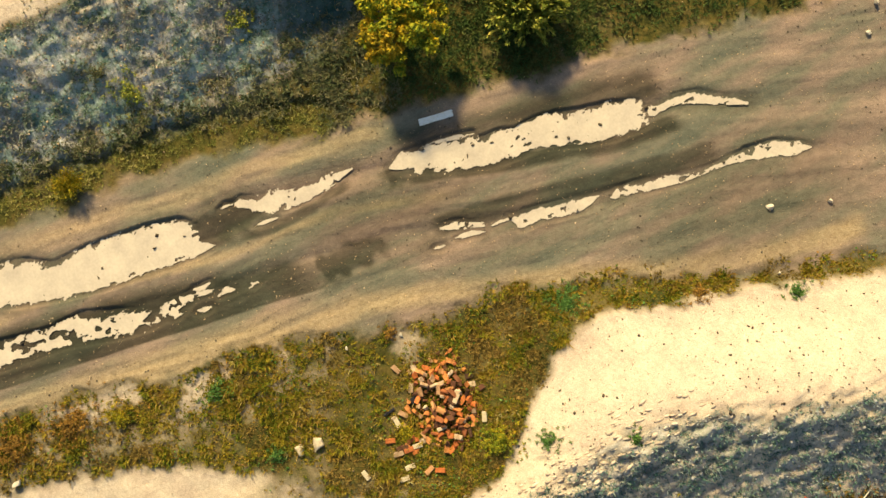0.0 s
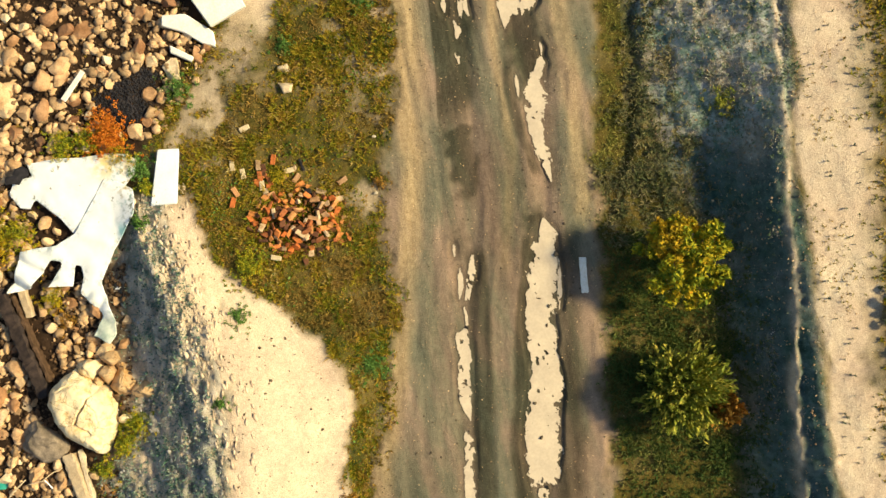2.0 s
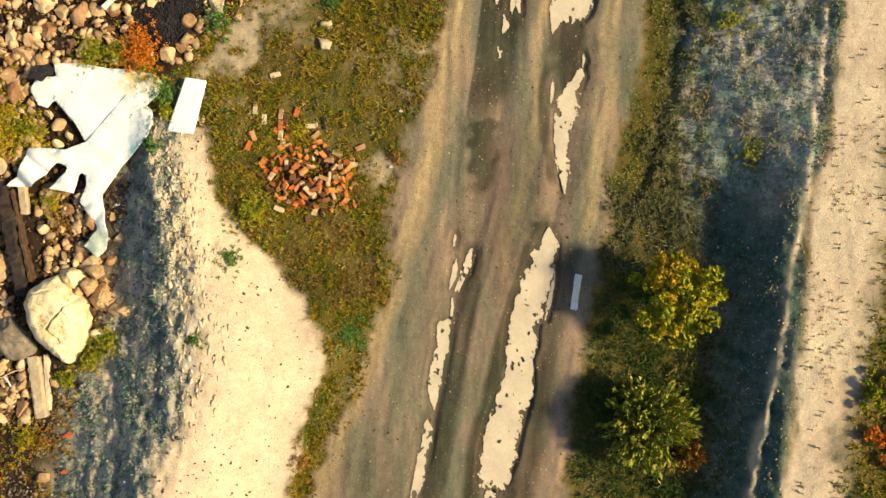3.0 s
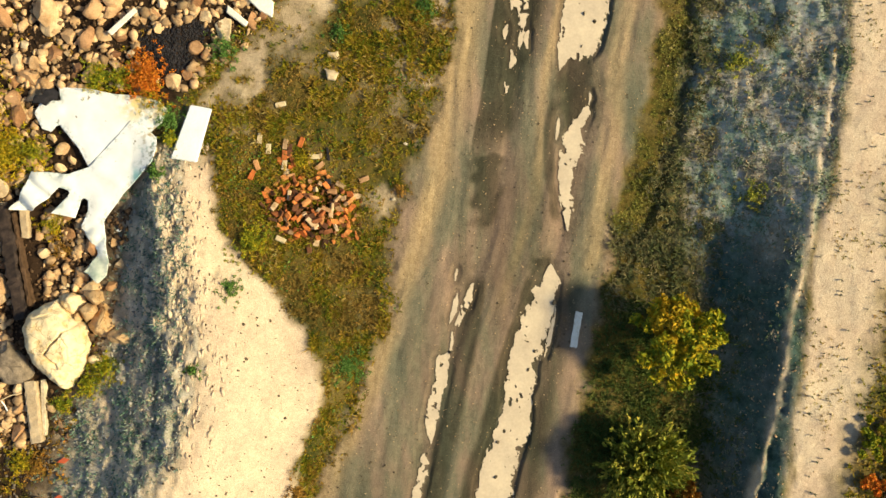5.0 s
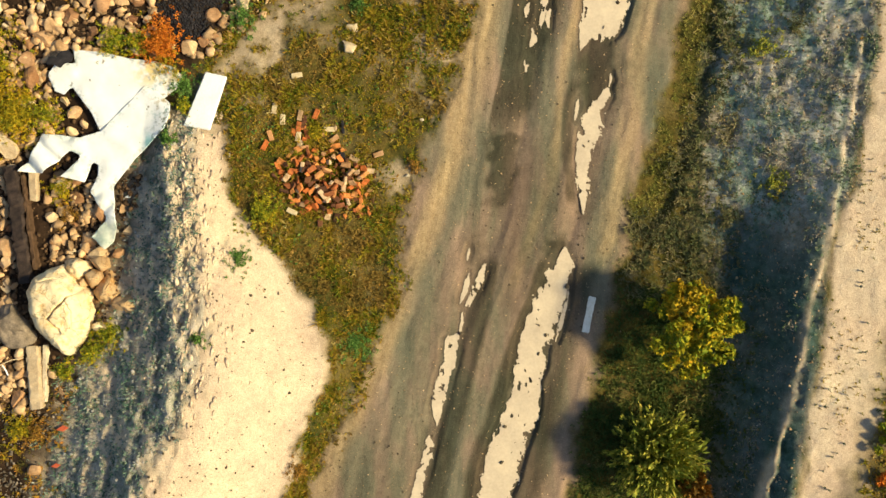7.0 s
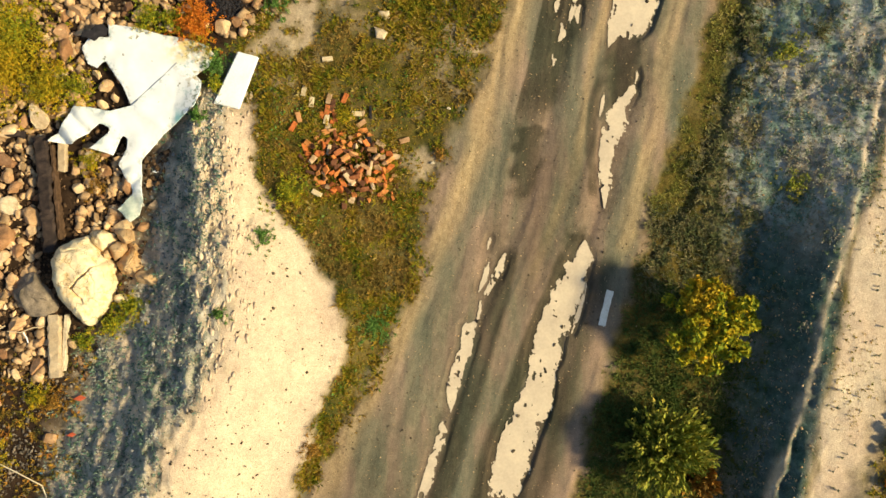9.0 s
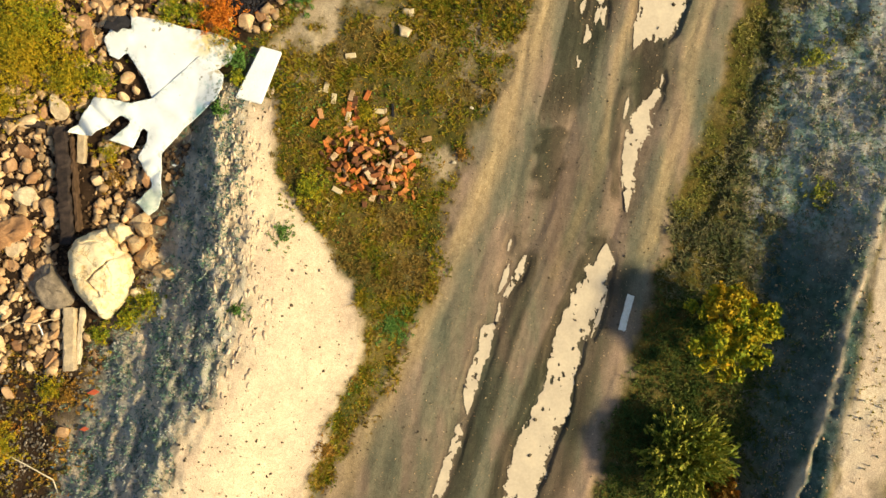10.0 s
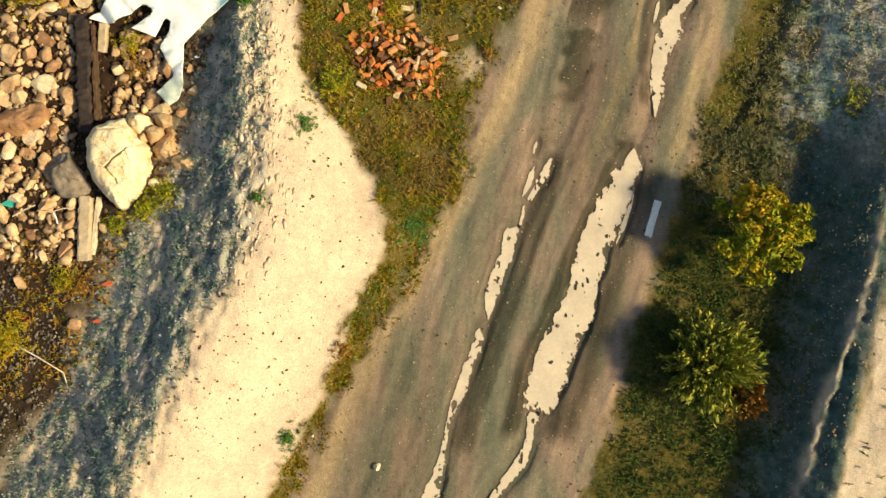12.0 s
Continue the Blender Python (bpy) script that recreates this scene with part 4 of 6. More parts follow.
def leaves(centres, normals, size, slim=0.6):
    """A small four-cornered leaf at each centre, turned by chance about the outward way."""
    n = len(centres)
    r = rng.normal(0, 1, (n, 3))
    ax = normals + 0.9 * r
    ax /= np.linalg.norm(ax, axis=1)[:, None]
    u = np.cross(ax, rng.normal(0, 1, (n, 3)))
    u /= np.maximum(np.linalg.norm(u, axis=1), 1e-6)[:, None]
    w = np.cross(ax, u)
    s = (size[0] + (size[1] - size[0]) * rng.random(n))[:, None]
    v = np.stack([centres - u * s, centres + w * s * slim - ax * s * 0.15, centres + u * s, centres - w * s * slim - ax * s * 0.15], 1).reshape(-1, 3)
    return v, np.arange(n * 4).reshape(-1, 4)


def branch(tip, base, thick, root):
    """One bent tapered branch from the root to its tip."""
    bm = bmesh.new()
    base_v, tip_v = Vector(base), Vector(tip)
    rings = []
    for k in range(5):
        p = base_v.lerp(tip_v, k / 4) + Vector((0, 0, 0.12 * math.sin(math.pi * k / 4)))
        r = thick * (1 - 0.8 * k / 4)
        rings.append([bm.verts.new(p + Vector((r * math.cos(a), r * math.sin(a), 0))) for a in (0, 1.257, 2.513, 3.77, 5.027)])
    for a, b in zip(rings, rings[1:]):
        for k in range(5):
            bm.faces.new((a[k], a[(k + 1) % 5], b[(k + 1) % 5], b[k]))
    return part("branch", bm, M_BARK, root)


def bush(x, y, radius, tall, count, mat, label, size=(0.02, 0.045), slim=0.6, lumps=26, flat=0.62, category="bush", name="bush", clump=(0.1, 0.24)):
    """A shrub: stems from one root and a crown of many small leaves in uneven lumps."""
    lumps = int(lumps * 1.8)
    z = ground_at(x, y)
    root = tagged(new(name), label, category)
    root.matrix_basis = Matrix.Translation((x, y, z))
    a = np.arange(lumps) * 2.39996 + rng.normal(0, 0.35, lumps)
    up = rng.uniform(0.0, 1.0, lumps)
    r = radius * 0.84 * np.sqrt((np.arange(lumps) + 0.5) / lumps) * (0.85 + 0.3 * rng.random(lumps))
    zc = tall * (0.24 + (0.52 + 0.2 * rng.random(lumps)) * np.sqrt(np.clip(1 - (r / (radius * 1.15)) ** 2, 0, 1)))
    mid = np.stack([r * np.cos(a), r * np.sin(a), zc], 1)
    lr = radius * rng.uniform(*clump, lumps)
    which = rng.integers(0, lumps, count)
    d = rng.normal(0, 1, (count, 3))
    d /= np.linalg.norm(d, axis=1)[:, None]
    d[:, 2] = np.abs(d[:, 2]) * 0.9 - 0.25
    shell = (rng.random(count) ** 0.35)[:, None]
    c = mid[which] + d * lr[which][:, None] * shell * np.array([1, 1, flat + 0.3])
    v, f = leaves(c, d, size, slim)
    for m in mid[::max(1, lumps // 14)]:
        branch(m * 0.8, (0, 0, -0.05), 0.012 + 0.006 * radius, root)
    part("crown", mesh_of("crown", v, f), mat, root)
    return root


def feather_bush(x, y, radius, tall, stalks, mat, label, per=46, leaf=(0.035, 0.085), spread=0.03, twigs=30, name="bush", category="bush"):
    """A shrub of long upright shoots that fan out from the root, each set with narrow leaves."""
    z = ground_at(x, y)
    root = tagged(new(name), label, category)
    root.matrix_basis = Matrix.Translation((x, y, z))
    a = rng.uniform(0, 2 * np.pi, stalks)
    out = radius * np.sqrt(rng.uniform(0.01, 1, stalks)) * rng.uniform(0.75, 1.12, stalks)
    tip = np.stack([out * np.cos(a), out * np.sin(a), tall * (1 - 0.45 * (out / radius) ** 2) * rng.uniform(0.8, 1.08, stalks)], 1)
    k = rng.uniform(0.3, 1.0, (stalks, per))
    c = tip[:, None, :] * k[:, :, None] * np.array([1, 1, 1.0])
    c[:, :, 2] = tip[:, None, 2] * (k ** 0.75)
    c = c + rng.normal(0, spread, c.shape)
    way = np.repeat(tip[:, None, :], per, 1).reshape(-1, 3)
    way = way / np.linalg.norm(way, axis=1)[:, None]
    c = c.reshape(-1, 3)
    n = len(c)
    u = way + rng.normal(0, 0.3, (n, 3))
    u /= np.linalg.norm(u, axis=1)[:, None]
    w = np.cross(u, rng.normal(0, 1, (n, 3)))
    w /= np.maximum(np.linalg.norm(w, axis=1), 1e-6)[:, None]
    s = rng.uniform(*leaf, n)[:, None]
    v = np.stack([c - u * s, c + w * s * 0.34, c + u * s, c - w * s * 0.34], 1).reshape(-1, 3)
    for m in tip[:twigs] * 0.95:
        branch(m, (0, 0, -0.05), 0.014 if tall > 1 else 0.006, root)
    part("crown", mesh_of("crown", v, np.arange(n * 4).reshape(-1, 4)), mat, root)
    return root


bush(4.64, -1.86, 1.0, 1.5, 7600, M_LEAF_YELLOW, "round shrub with yellow green autumn leaves on the verge", (0.03, 0.085), 0.42, lumps=44, clump=(0.06, 0.2))
feather_bush(4.06, -4.4, 1.0, 1.25, 330, M_LEAF_OLIVE, "olive green feathery shrub beside the track")
feather_bush(4.72, -4.95, 0.42, 1.0, 90, M_LEAF_RUST, "rust tipped feathery shoots beside the olive shrub", 40, twigs=10)
feather_bush(4.85, 5.63, 0.4, 0.5, 110, M_LEAF_GOLD, "small yellow shrub at the edge of the track", 30, (0.015, 0.035), 0.03, 8)
bush(4.45, -1.45, 0.55, 1.62, 2600, M_LEAF_AMBER, "amber shoots in the crown of a yellow shrub", (0.026, 0.06), 0.45, lumps=26, clump=(0.06, 0.25))
bush(8.35, -3.75, 0.5, 0.22, 3000, M_LEAF_YELLOW, "low olive green shrub at the edge of the field", (0.018, 0.04), lumps=12)
bush(8.5, -4.7, 0.6, 0.22, 3200, M_LEAF_RED, "low rust coloured shrub at the edge of the field", (0.018, 0.04), lumps=12)


def herb(x, y, radius, tall, mat, label, dense=1.0):
    """A ragged patch of low weeds: many thin shoots, each set with small narrow leaves."""
    root = tagged(new("weed"), label, "weeds")
    z = ground_at(x, y)
    root.matrix_basis = Matrix.Translation((x, y, z))
    n, per = int(650 * dense * max(0.22, radius) ** 1.7), 18
    a, r = rng.uniform(0, 2 * np.pi, n), radius * 0.62 * np.abs(rng.normal(0, 1, n))
    r = r * (0.65 + 0.7 * vnoise(np.cos(a) * 1.3 + x, np.sin(a) * 1.3 + y, 0.6, 501))
    bx, by = r * np.cos(a), r * np.sin(a)
    bz = height(x + bx, y + by) - z
    up = tall * rng.uniform(0.25, 1.0, n) * np.exp(-0.5 * (r / radius) ** 2)
    lean = rng.normal(0, 0.35, (n, 2)) * up[:, None]
    k = rng.uniform(0.1, 1.0, (n, per))
    c = np.stack([bx[:, None] + lean[:, :1] * k, by[:, None] + lean[:, 1:] * k, bz[:, None] + up[:, None] * k], 2).reshape(-1, 3) + rng.normal(0, 0.02, (n * per, 3))
    v, f = leaves(c, np.tile([0.0, 0.0, 0.8], (len(c), 1)), (0.012, 0.034), 0.34)
    for j in range(min(6, n)):
        branch((bx[j] + lean[j, 0], by[j] + lean[j, 1], bz[j] + up[j]), (bx[j], by[j], bz[j] - 0.03), 0.005, root)
    part("leaves", mesh_of("leaves", v, f), mat, root)
    return root


herb(-9.8, 2.5, 1.0, 0.8, M_LEAF_GOLD, "tall yellow and green weeds growing among stones", 2.6)
herb(-9.55, 2.05, 0.5, 0.85, M_LEAF_AMBER, "amber weeds growing among stones", 1.6)
herb(-9.5, 2.9, 0.7, 0.6, M_LEAF_YELLOW, "olive green weeds growing among stones", 2.0)
herb(-8.65, 1.9, 0.6, 0.5, M_LEAF_GOLD, "yellow weeds among the stones", 2.2)
herb(-8.1, 1.85, 0.36, 0.4, M_LEAF_YELLOW, "olive weeds among the stones", 1.2)
herb(-9.9, 1.25, 0.5, 0.5, M_LEAF_GOLD, "yellow weeds among the stones", 1.2)
herb(-6.8, 3.38, 0.38, 0.4, M_LEAF_YELLOW, "olive weeds between the stones and the sheet", 1.3)
herb(-6.3, 3.36, 0.32, 0.4, M_LEAF_YELLOW, "olive weeds between the stones and the sheet", 1.3)
herb(-5.85, 3.36, 0.44, 0.45, M_LEAF_RED, "low shrub with orange red autumn leaves", 2.6)
herb(-5.7, 2.85, 0.34, 0.45, M_LEAF_GOLD, "yellow weeds hanging over the white sheet", 0.7)
herb(-5.42, 2.55, 0.28, 0.32, M_LEAF_GREEN, "green weeds beside a white sheet", 1.4)
herb(-5.38, 2.15, 0.18, 0.3, M_LEAF_YELLOW, "olive weeds beside a white sheet", 1.2)
herb(-5.62, 1.5, 0.16, 0.25, M_LEAF_GREEN, "green sprigs at the edge of the sheet")
herb(-4.28, 3.95, 0.32, 0.35, M_LEAF_GREEN, "green weeds at the edge of the rubble")
herb(-4.1, -0.77, 0.24, 0.14, M_LEAF_GREEN, "small green weed on pale sand", 0.9)
herb(-4.72, -2.3, 0.14, 0.12, M_LEAF_GREEN, "sprig of green weed on pale sand", 0.6)
herb(-1.9, -2.44, 0.34, 0.22, M_LEAF_GREEN, "patch of fresh green weeds on the verge", 1.2)
herb(-3.8, -6.75, 0.2, 0.2, M_LEAF_GREEN, "small green weed at the edge of the sand")
herb(-9.3, -5.45, 0.5, 0.5, M_LEAF_GOLD, "yellow weeds at the foot of the rubble", 1.4)
herb(-8.35, -4.25, 0.3, 0.3, M_LEAF_GOLD, "yellow weeds between stones", 1.2)
herb(-8.05, -4.3, 0.3, 0.25, M_LEAF_RUST, "rust coloured weeds between stones", 1.2)
herb(-6.7, -2.35, 0.32, 0.28, M_LEAF_YELLOW, "yellow green weeds round a boulder", 1.3)
herb(-7.0, -2.7, 0.32, 0.28, M_LEAF_YELLOW, "yellow green weeds round a boulder", 1.2)
herb(-7.5, -3.1, 0.26, 0.25, M_LEAF_YELLOW, "yellow weeds between stones", 1.1)
herb(-7.75, 0.45, 0.3, 0.28, M_LEAF_GOLD, "yellow weeds between stones", 1.1)
herb(-7.6, -0.05, 0.26, 0.25, M_LEAF_RUST, "ochre weeds between stones", 0.9)
herb(-4.2, 7.75, 0.9, 0.6, M_LEAF_GREEN, "dark green thicket behind the rubble", 2.0)
herb(-3.5, 8.0, 0.4, 0.4, M_LEAF_RUST, "orange weeds beside the path", 1.2)
herb(0.15, 6.9, 0.26, 0.25, M_LEAF_GOLD, "yellow flowering weed at the edge of the track", 1.2)
herb(0.45, 7.85, 0.5, 0.25, M_LEAF_RUST, "orange brown weeds at the edge of the track", 0.9)
herb(0.55, 9.1, 0.5, 0.3, M_LEAF_RUST, "orange brown weeds at the edge of the track", 0.9)
herb(-0.85, 1.15, 0.14, 0.16, M_LEAF_RUST, "small rust red weed on the verge", 0.5)
herb(-2.95, -4.95, 0.24, 0.2, M_LEAF_RUST, "ochre weed at the edge of the sand")
herb(-0.3, 4.85, 0.3, 0.2, M_LEAF_GREEN, "patch of fresh green weeds on the verge")
herb(-2.0, 4.3, 0.24, 0.2, M_LEAF_GREEN, "green weeds beside two pale stones")
herb(-2.78, 1.73, 0.12, 0.3, M_LEAF_GOLD, "yellow weed among the bricks", 1.5)
herb(-3.75, 0.1, 0.4, 0.3, M_LEAF_YELLOW, "olive yellow weeds beside the heap of bricks", 1.2)
herb(5.37, 0.15, 0.32, 0.3, M_BROWN_WEED, "brown weeds on the bank", 0.4)
herb(6.55, 4.05, 0.38, 0.25, M_BROWN_WEED, "brown weeds on the bank", 0.4)
herb(5.95, 3.65, 0.45, 0.3, M_LEAF_OLIVE, "olive weeds on the bank", 0.5)
herb(6.25, 1.0, 0.35, 0.25, M_LEAF_OLIVE, "olive weeds on the bank", 0.5)
herb(4.35, 1.3, 0.32, 0.25, M_BROWN_WEED, "brown weeds at the foot of the bank", 0.4)
herb(3.95, -0.1, 0.35, 0.28, M_BROWN_WEED, "brown weeds at the foot of the bank", 0.4)

# weeds on the flat top of the bank, each with a long shadow
def weed(x, y, tall):
    n = 7
    a, l = rng.uniform(0, 6.28, n), rng.uniform(0.4, 1.0, n) * tall
    v, f = [], []
    for k in range(n):
        d = np.array([math.cos(a[k]), math.sin(a[k]), 0])
        s = np.array([-d[1], d[0], 0]) * 0.008
        b, m, t = np.array([0, 0, -0.02]), d * l[k] * 0.2 + [0, 0, l[k] * 0.6], d * l[k] * 0.5 + [0, 0, l[k]]
        i = len(v)
        v += [b - s, b + s, m + s, m - s, t]
        f += [(i, i + 1, i + 2), (i, i + 2, i + 3), (i + 3, i + 2, i + 4)]
    return np.array(v) + [x, y, ground_at(x, y)], np.array(f)


def weeds(name, count, box, keep, tall, mat, label):
    x, y = scatter(count, box, keep)
    vs, fs, n = [], [], 0
    for px, py in zip(x, y):
        v, f = weed(px, py, rng.uniform(*tall))
        vs.append(v), fs.append(f + n)
        n += len(v)
    me = mesh_of(name, np.concatenate(vs), np.concatenate(fs))
    me.materials.append(mat)
    return tagged(new(name, me), label, "weeds", kind="stuff")


weeds("plateau_weeds", 380, (6.4, -10, 9.5, 6), lambda x, y: zones(x, y)[3] * 0.9, (0.05, 0.14), M_BANK_GRASS, "scattered weeds on the pale top of the bank")
weeds("sand_weeds", 260, (-6.6, -11, -2.2, 2), lambda x, y: zones(x, y)[1] * 0.6, (0.03, 0.07), M_BANK_GRASS, "tiny dry sprigs on the pale sand")


# ---------------------------------------------------------------- stones
def rock_mesh(name, seed, detail=2, flat=0.7, cuts=7, rough=0.1, hard=0.95):
    """A stone of about one metre: a ball cut by chance planes, then roughened."""
    r = np.random.default_rng(seed)
    bm = bmesh.new()
    bmesh.ops.create_icosphere(bm, subdivisions=detail, radius=0.5)
    planes = [(Vector(r.normal(0, 1, 3)).normalized(), r.uniform(0.2, 0.36)) for _ in range(cuts)]
    for v in bm.verts:
        for n, d in planes:
            over = v.co.dot(n) - d
            if over > 0:
                v.co -= n * over * hard
        k = 1 + rough * noise.noise(v.co * 3.1 + Vector((seed, 0, 0))) + rough * 0.5 * noise.noise(v.co * 8 + Vector((0, seed, 0)))
        v.co *= k
        v.co.z *= flat
    me = bpy.data.meshes.new(name)
    bm.to_mesh(me)
    bm.free()
    return me


STONES = [rock_mesh("stone", s, 3, (0.55, 0.7, 0.8)[s % 3], 7 + s % 5, 0.09, 1.0) for s in range(12)]
for me in STONES:
    me.materials.append(M_STONE)


def stone(x, y, size, tilt=20, sink=0.28, mesh=None, label="rounded tan field stone in the rubble heap", group="stones in the rubble", name="stone", mat=None, z=None):
    me = mesh or STONES[rng.integers(len(STONES))]
    if mat and (not me.materials or me.materials[0] != mat):
        me = me.copy()
        me.materials.clear()
        me.materials.append(mat)
    ob = tagged(new(name, me), label, "stone", group)
    s = np.array([1, rng.uniform(0.6, 0.95), 1]) * size * 1.15
    base = (height(np.array([x]), np.array([y]))[0] if z is None else z)
    ob.matrix_basis = pose(x, y, base + size * (0.33 - sink), rng.uniform(-tilt, tilt), rng.uniform(-tilt, tilt), rng.uniform(0, 360)) @ Matrix.Diagonal((*s, 1))
    return ob


# the stones that stand out, then as many by chance as fill the heap
NOTED = ((-8.67, 4.6, 0.52), (-7.91, 4.72, 0.63), (-7.75, 4.44, 0.46), (-7.43, 4.27, 0.4), (-8.0, 3.65, 0.46), (-8.43, 3.73, 0.32), (-7.68, 3.88, 0.34), (-8.19, 3.43, 0.5), (-7.85, 3.3, 0.3),
         (-8.29, 4.02, 0.25), (-6.67, 4.21, 0.32), (-6.5, 4.69, 0.46), (-6.44, 5.0, 0.57), (-6.18, 3.86, 0.21), (-5.63, 4.4, 0.3), (-4.94, 4.66, 0.29), (-4.72, 4.62, 0.34), (-4.1, 5.7, 0.36),
         (-7.58, 4.81, 0.32), (-6.4, 4.18, 0.34), (-6.84, 3.72, 0.32), (-4.55, 3.6, 0.25), (-4.89, 4.0, 0.32), (-4.67, 3.84, 0.29), (-3.92, 4.07, 0.21), (-6.45, 3.6, 0.38),
         (-4.35, 6.7, 0.4), (-4.23, 5.83, 0.45), (-4.69, 5.64, 0.42), (-4.11, 4.98, 0.22), (-3.71, 6.4, 0.3))
NOTED_LOW = ((-10.06, 0.4, 0.34), (-9.71, -0.02, 0.4), (-10.06, -0.11, 0.52), (-9.93, -0.61, 0.46), (-9.33, 0.03, 0.29), (-9.19, -0.2, 0.32), (-9.3, -0.59, 0.52), (-8.83, -0.76, 0.44), (-8.8, -1.05, 0.34),
             (-9.74, -0.92, 0.4), (-9.76, -1.95, 0.46), (-8.95, -1.42, 0.3), (-8.05, 0.23, 0.29), (-7.9, -0.1, 0.34), (-7.86, -0.6, 0.21), (-7.5, -0.44, 0.23), (-7.42, 0.3, 0.32), (-8.88, -2.9, 0.5),
             (-9.09, -3.5, 0.29), (-8.7, -3.51, 0.32), (-8.82, -3.85, 0.29), (-8.41, -3.15, 0.32), (-9.45, -3.4, 0.29), (-9.65, -2.52, 0.29))
taken = []
for x, y, s in NOTED + NOTED_LOW:
    taken.append((x, y, s))
    stone(x, y, s * 0.95, 14, 0.22)
for lo, hi, tries, limit in ((0.32, 0.5, 1800, 70), (0.22, 0.32, 6000, 130), (0.15, 0.22, 9000, 60)):
    made = 0
    tx, ty, ts = rng.uniform(-10.2, -2.4, tries), rng.uniform(-4.9, 7.2, tries), rng.uniform(lo, hi, tries)
    good = rubble_keep(tx, ty)
    for x, y, s in zip(tx[good], ty[good], ts[good]):
        if made < limit and all((x - a) ** 2 + (y - b) ** 2 > (0.4 * (s + c)) ** 2 for a, b, c in taken):
            taken.append((x, y, s))
            stone(x, y, s)
            made += 1


def pebbles(name, x, y, size, mat, label, lift=0.15, flat=0.7, category="gravel", rough=0.16, detail=1, turn=(0.0, 6.28), slim=1.0):
    """Small lumps as one mass."""
    bm = bmesh.new()
    bmesh.ops.create_icosphere(bm, subdivisions=detail, radius=0.5)
    bv = np.array([v.co for v in bm.verts])
    bf = np.array([[v.index for v in f.verts] for f in bm.faces])
    bm.free()
    n = len(x)
    s = (size[0] + (size[1] - size[0]) * rng.random(n) ** 2)[:, None, None]
    a = rng.uniform(*turn, n)
    v = bv[None] * (1 + rng.normal(0, rough, (n, len(bv), 1))) * np.stack([np.ones(n), rng.uniform(0.55 - rough * 0.8, 1, n) * slim, np.full(n, flat)], 1)[:, None, :] * s
    c, sn = np.cos(a)[:, None], np.sin(a)[:, None]
    v = np.stack([v[:, :, 0] * c - v[:, :, 1] * sn, v[:, :, 0] * sn + v[:, :, 1] * c, v[:, :, 2]], 2)
    z = height(x, y)
    v = v + np.stack([x, y, z + lift * s[:, 0, 0]], 1)[:, None, :]
    f = (bf[None] + np.arange(n)[:, None, None] * len(bv)).reshape(-1, 3)
    me = mesh_of(name, v.reshape(-1, 3), f)
    me.materials.append(mat)
    return tagged(new(name, me), label, category, kind="stuff")


px, py = scatter(8200, (-10.6, -4.9, -2.4, 7.2), lambda x, y: rubble_keep(x, y) * 0.6)
pebbles("rubble_cobbles", px, py, (0.08, 0.24), M_COBBLE, "pale tan cobbles and broken stone between larger stones", rough=0.2, detail=2, flat=0.75)
px, py = scatter(24000, (-10.6, -4.9, -2.4, 7.2), lambda x, y: rubble_keep(x, y) * 0.5)
pebbles("rubble_gravel", px, py, (0.03, 0.12), M_RUBBLE, "tan gravel and broken stone between the larger stones")
px, py = scatter(14000, (-10.6, -9.5, -6.0, -3.6), lambda x, y: step(0.4, -0.5, x - foot_l(y) + (fnoise(x, y, 0.6, 131) - 0.5)) * (0.1 + 0.5 * step(0.55, 0.4, fnoise(x, y, 0.5, 135))))
pebbles("foot_gravel", px, py, (0.02, 0.1), M_FOOT_GRAVEL, "grey brown gravel and clods among the autumn weeds")
px, py = scatter(9000, (-9.0, -3.9, -5.6, 3.0), lambda x, y: (zones(x, y)[5] > 0.35) * (~inside(SHEET_A, x, y)) * (~inside(SHEET_B, x, y)) * (0.12 + 0.6 * step(0.35, 0.6, fnoise(x, y, 0.45, 261))))
pebbles("timber_crumbs", px, py, (0.03, 0.15), M_RUBBLE, "brown crumbs of stone and rotten wood on bare soil")
for x, y, s in ((-7.55, 1.95, 0.3), (-7.35, 1.75, 0.22), (-7.75, 2.2, 0.24), (-7.6, 1.62, 0.26), (-7.95, 1.9, 0.3), (-7.3, 2.15, 0.2), (-6.55, 0.1, 0.22), (-6.4, -0.35, 0.26), (-6.6, -0.75, 0.24), (-6.35, -0.85, 0.18),
                (-8.42, -2.75, 0.3), (-8.3, -3.2, 0.26), (-7.75, -3.15, 0.24), (-7.5, -3.0, 0.2), (-7.6, -3.5, 0.26), (-8.75, -1.5, 0.3), (-8.7, -0.9, 0.24), (-8.72, -0.3, 0.26)):
    stone(x, y, s)
px, py = scatter(2900, (-6.6, -11, -2.2, 2), lambda x, y: zones(x, y)[1] * (0.2 + 0.6 * step(1.6, 0.3, x - crest_l(y))))
pebbles("sand_clods", px, py, (0.012, 0.06), M_CLOD, "dark clods and pebbles scattered on the sand")
px, py = scatter(15000, (-4, -12, 5, 11), lambda x, y: zones(x, y)[0] * 0.6)
pebbles("road_grit", px, py, (0.01, 0.034), M_GRAVEL, "small pale stones on the dirt track")
px, py = scatter(7000, (-4, -12, 5, 11), lambda x, y: zones(x, y)[0] * (0.1 + 0.9 * step(0.4, 0.65, fnoise(x, y, 0.7, 251))))
pebbles("road_clods", px, py, (0.01, 0.05), M_CLOD, "dark crumbs of mud on the dirt track")
px, py = scatter(3500, (-6, -12, 9, 11), lambda x, y: (zones(x, y)[0] < 0.2) * 0.5)
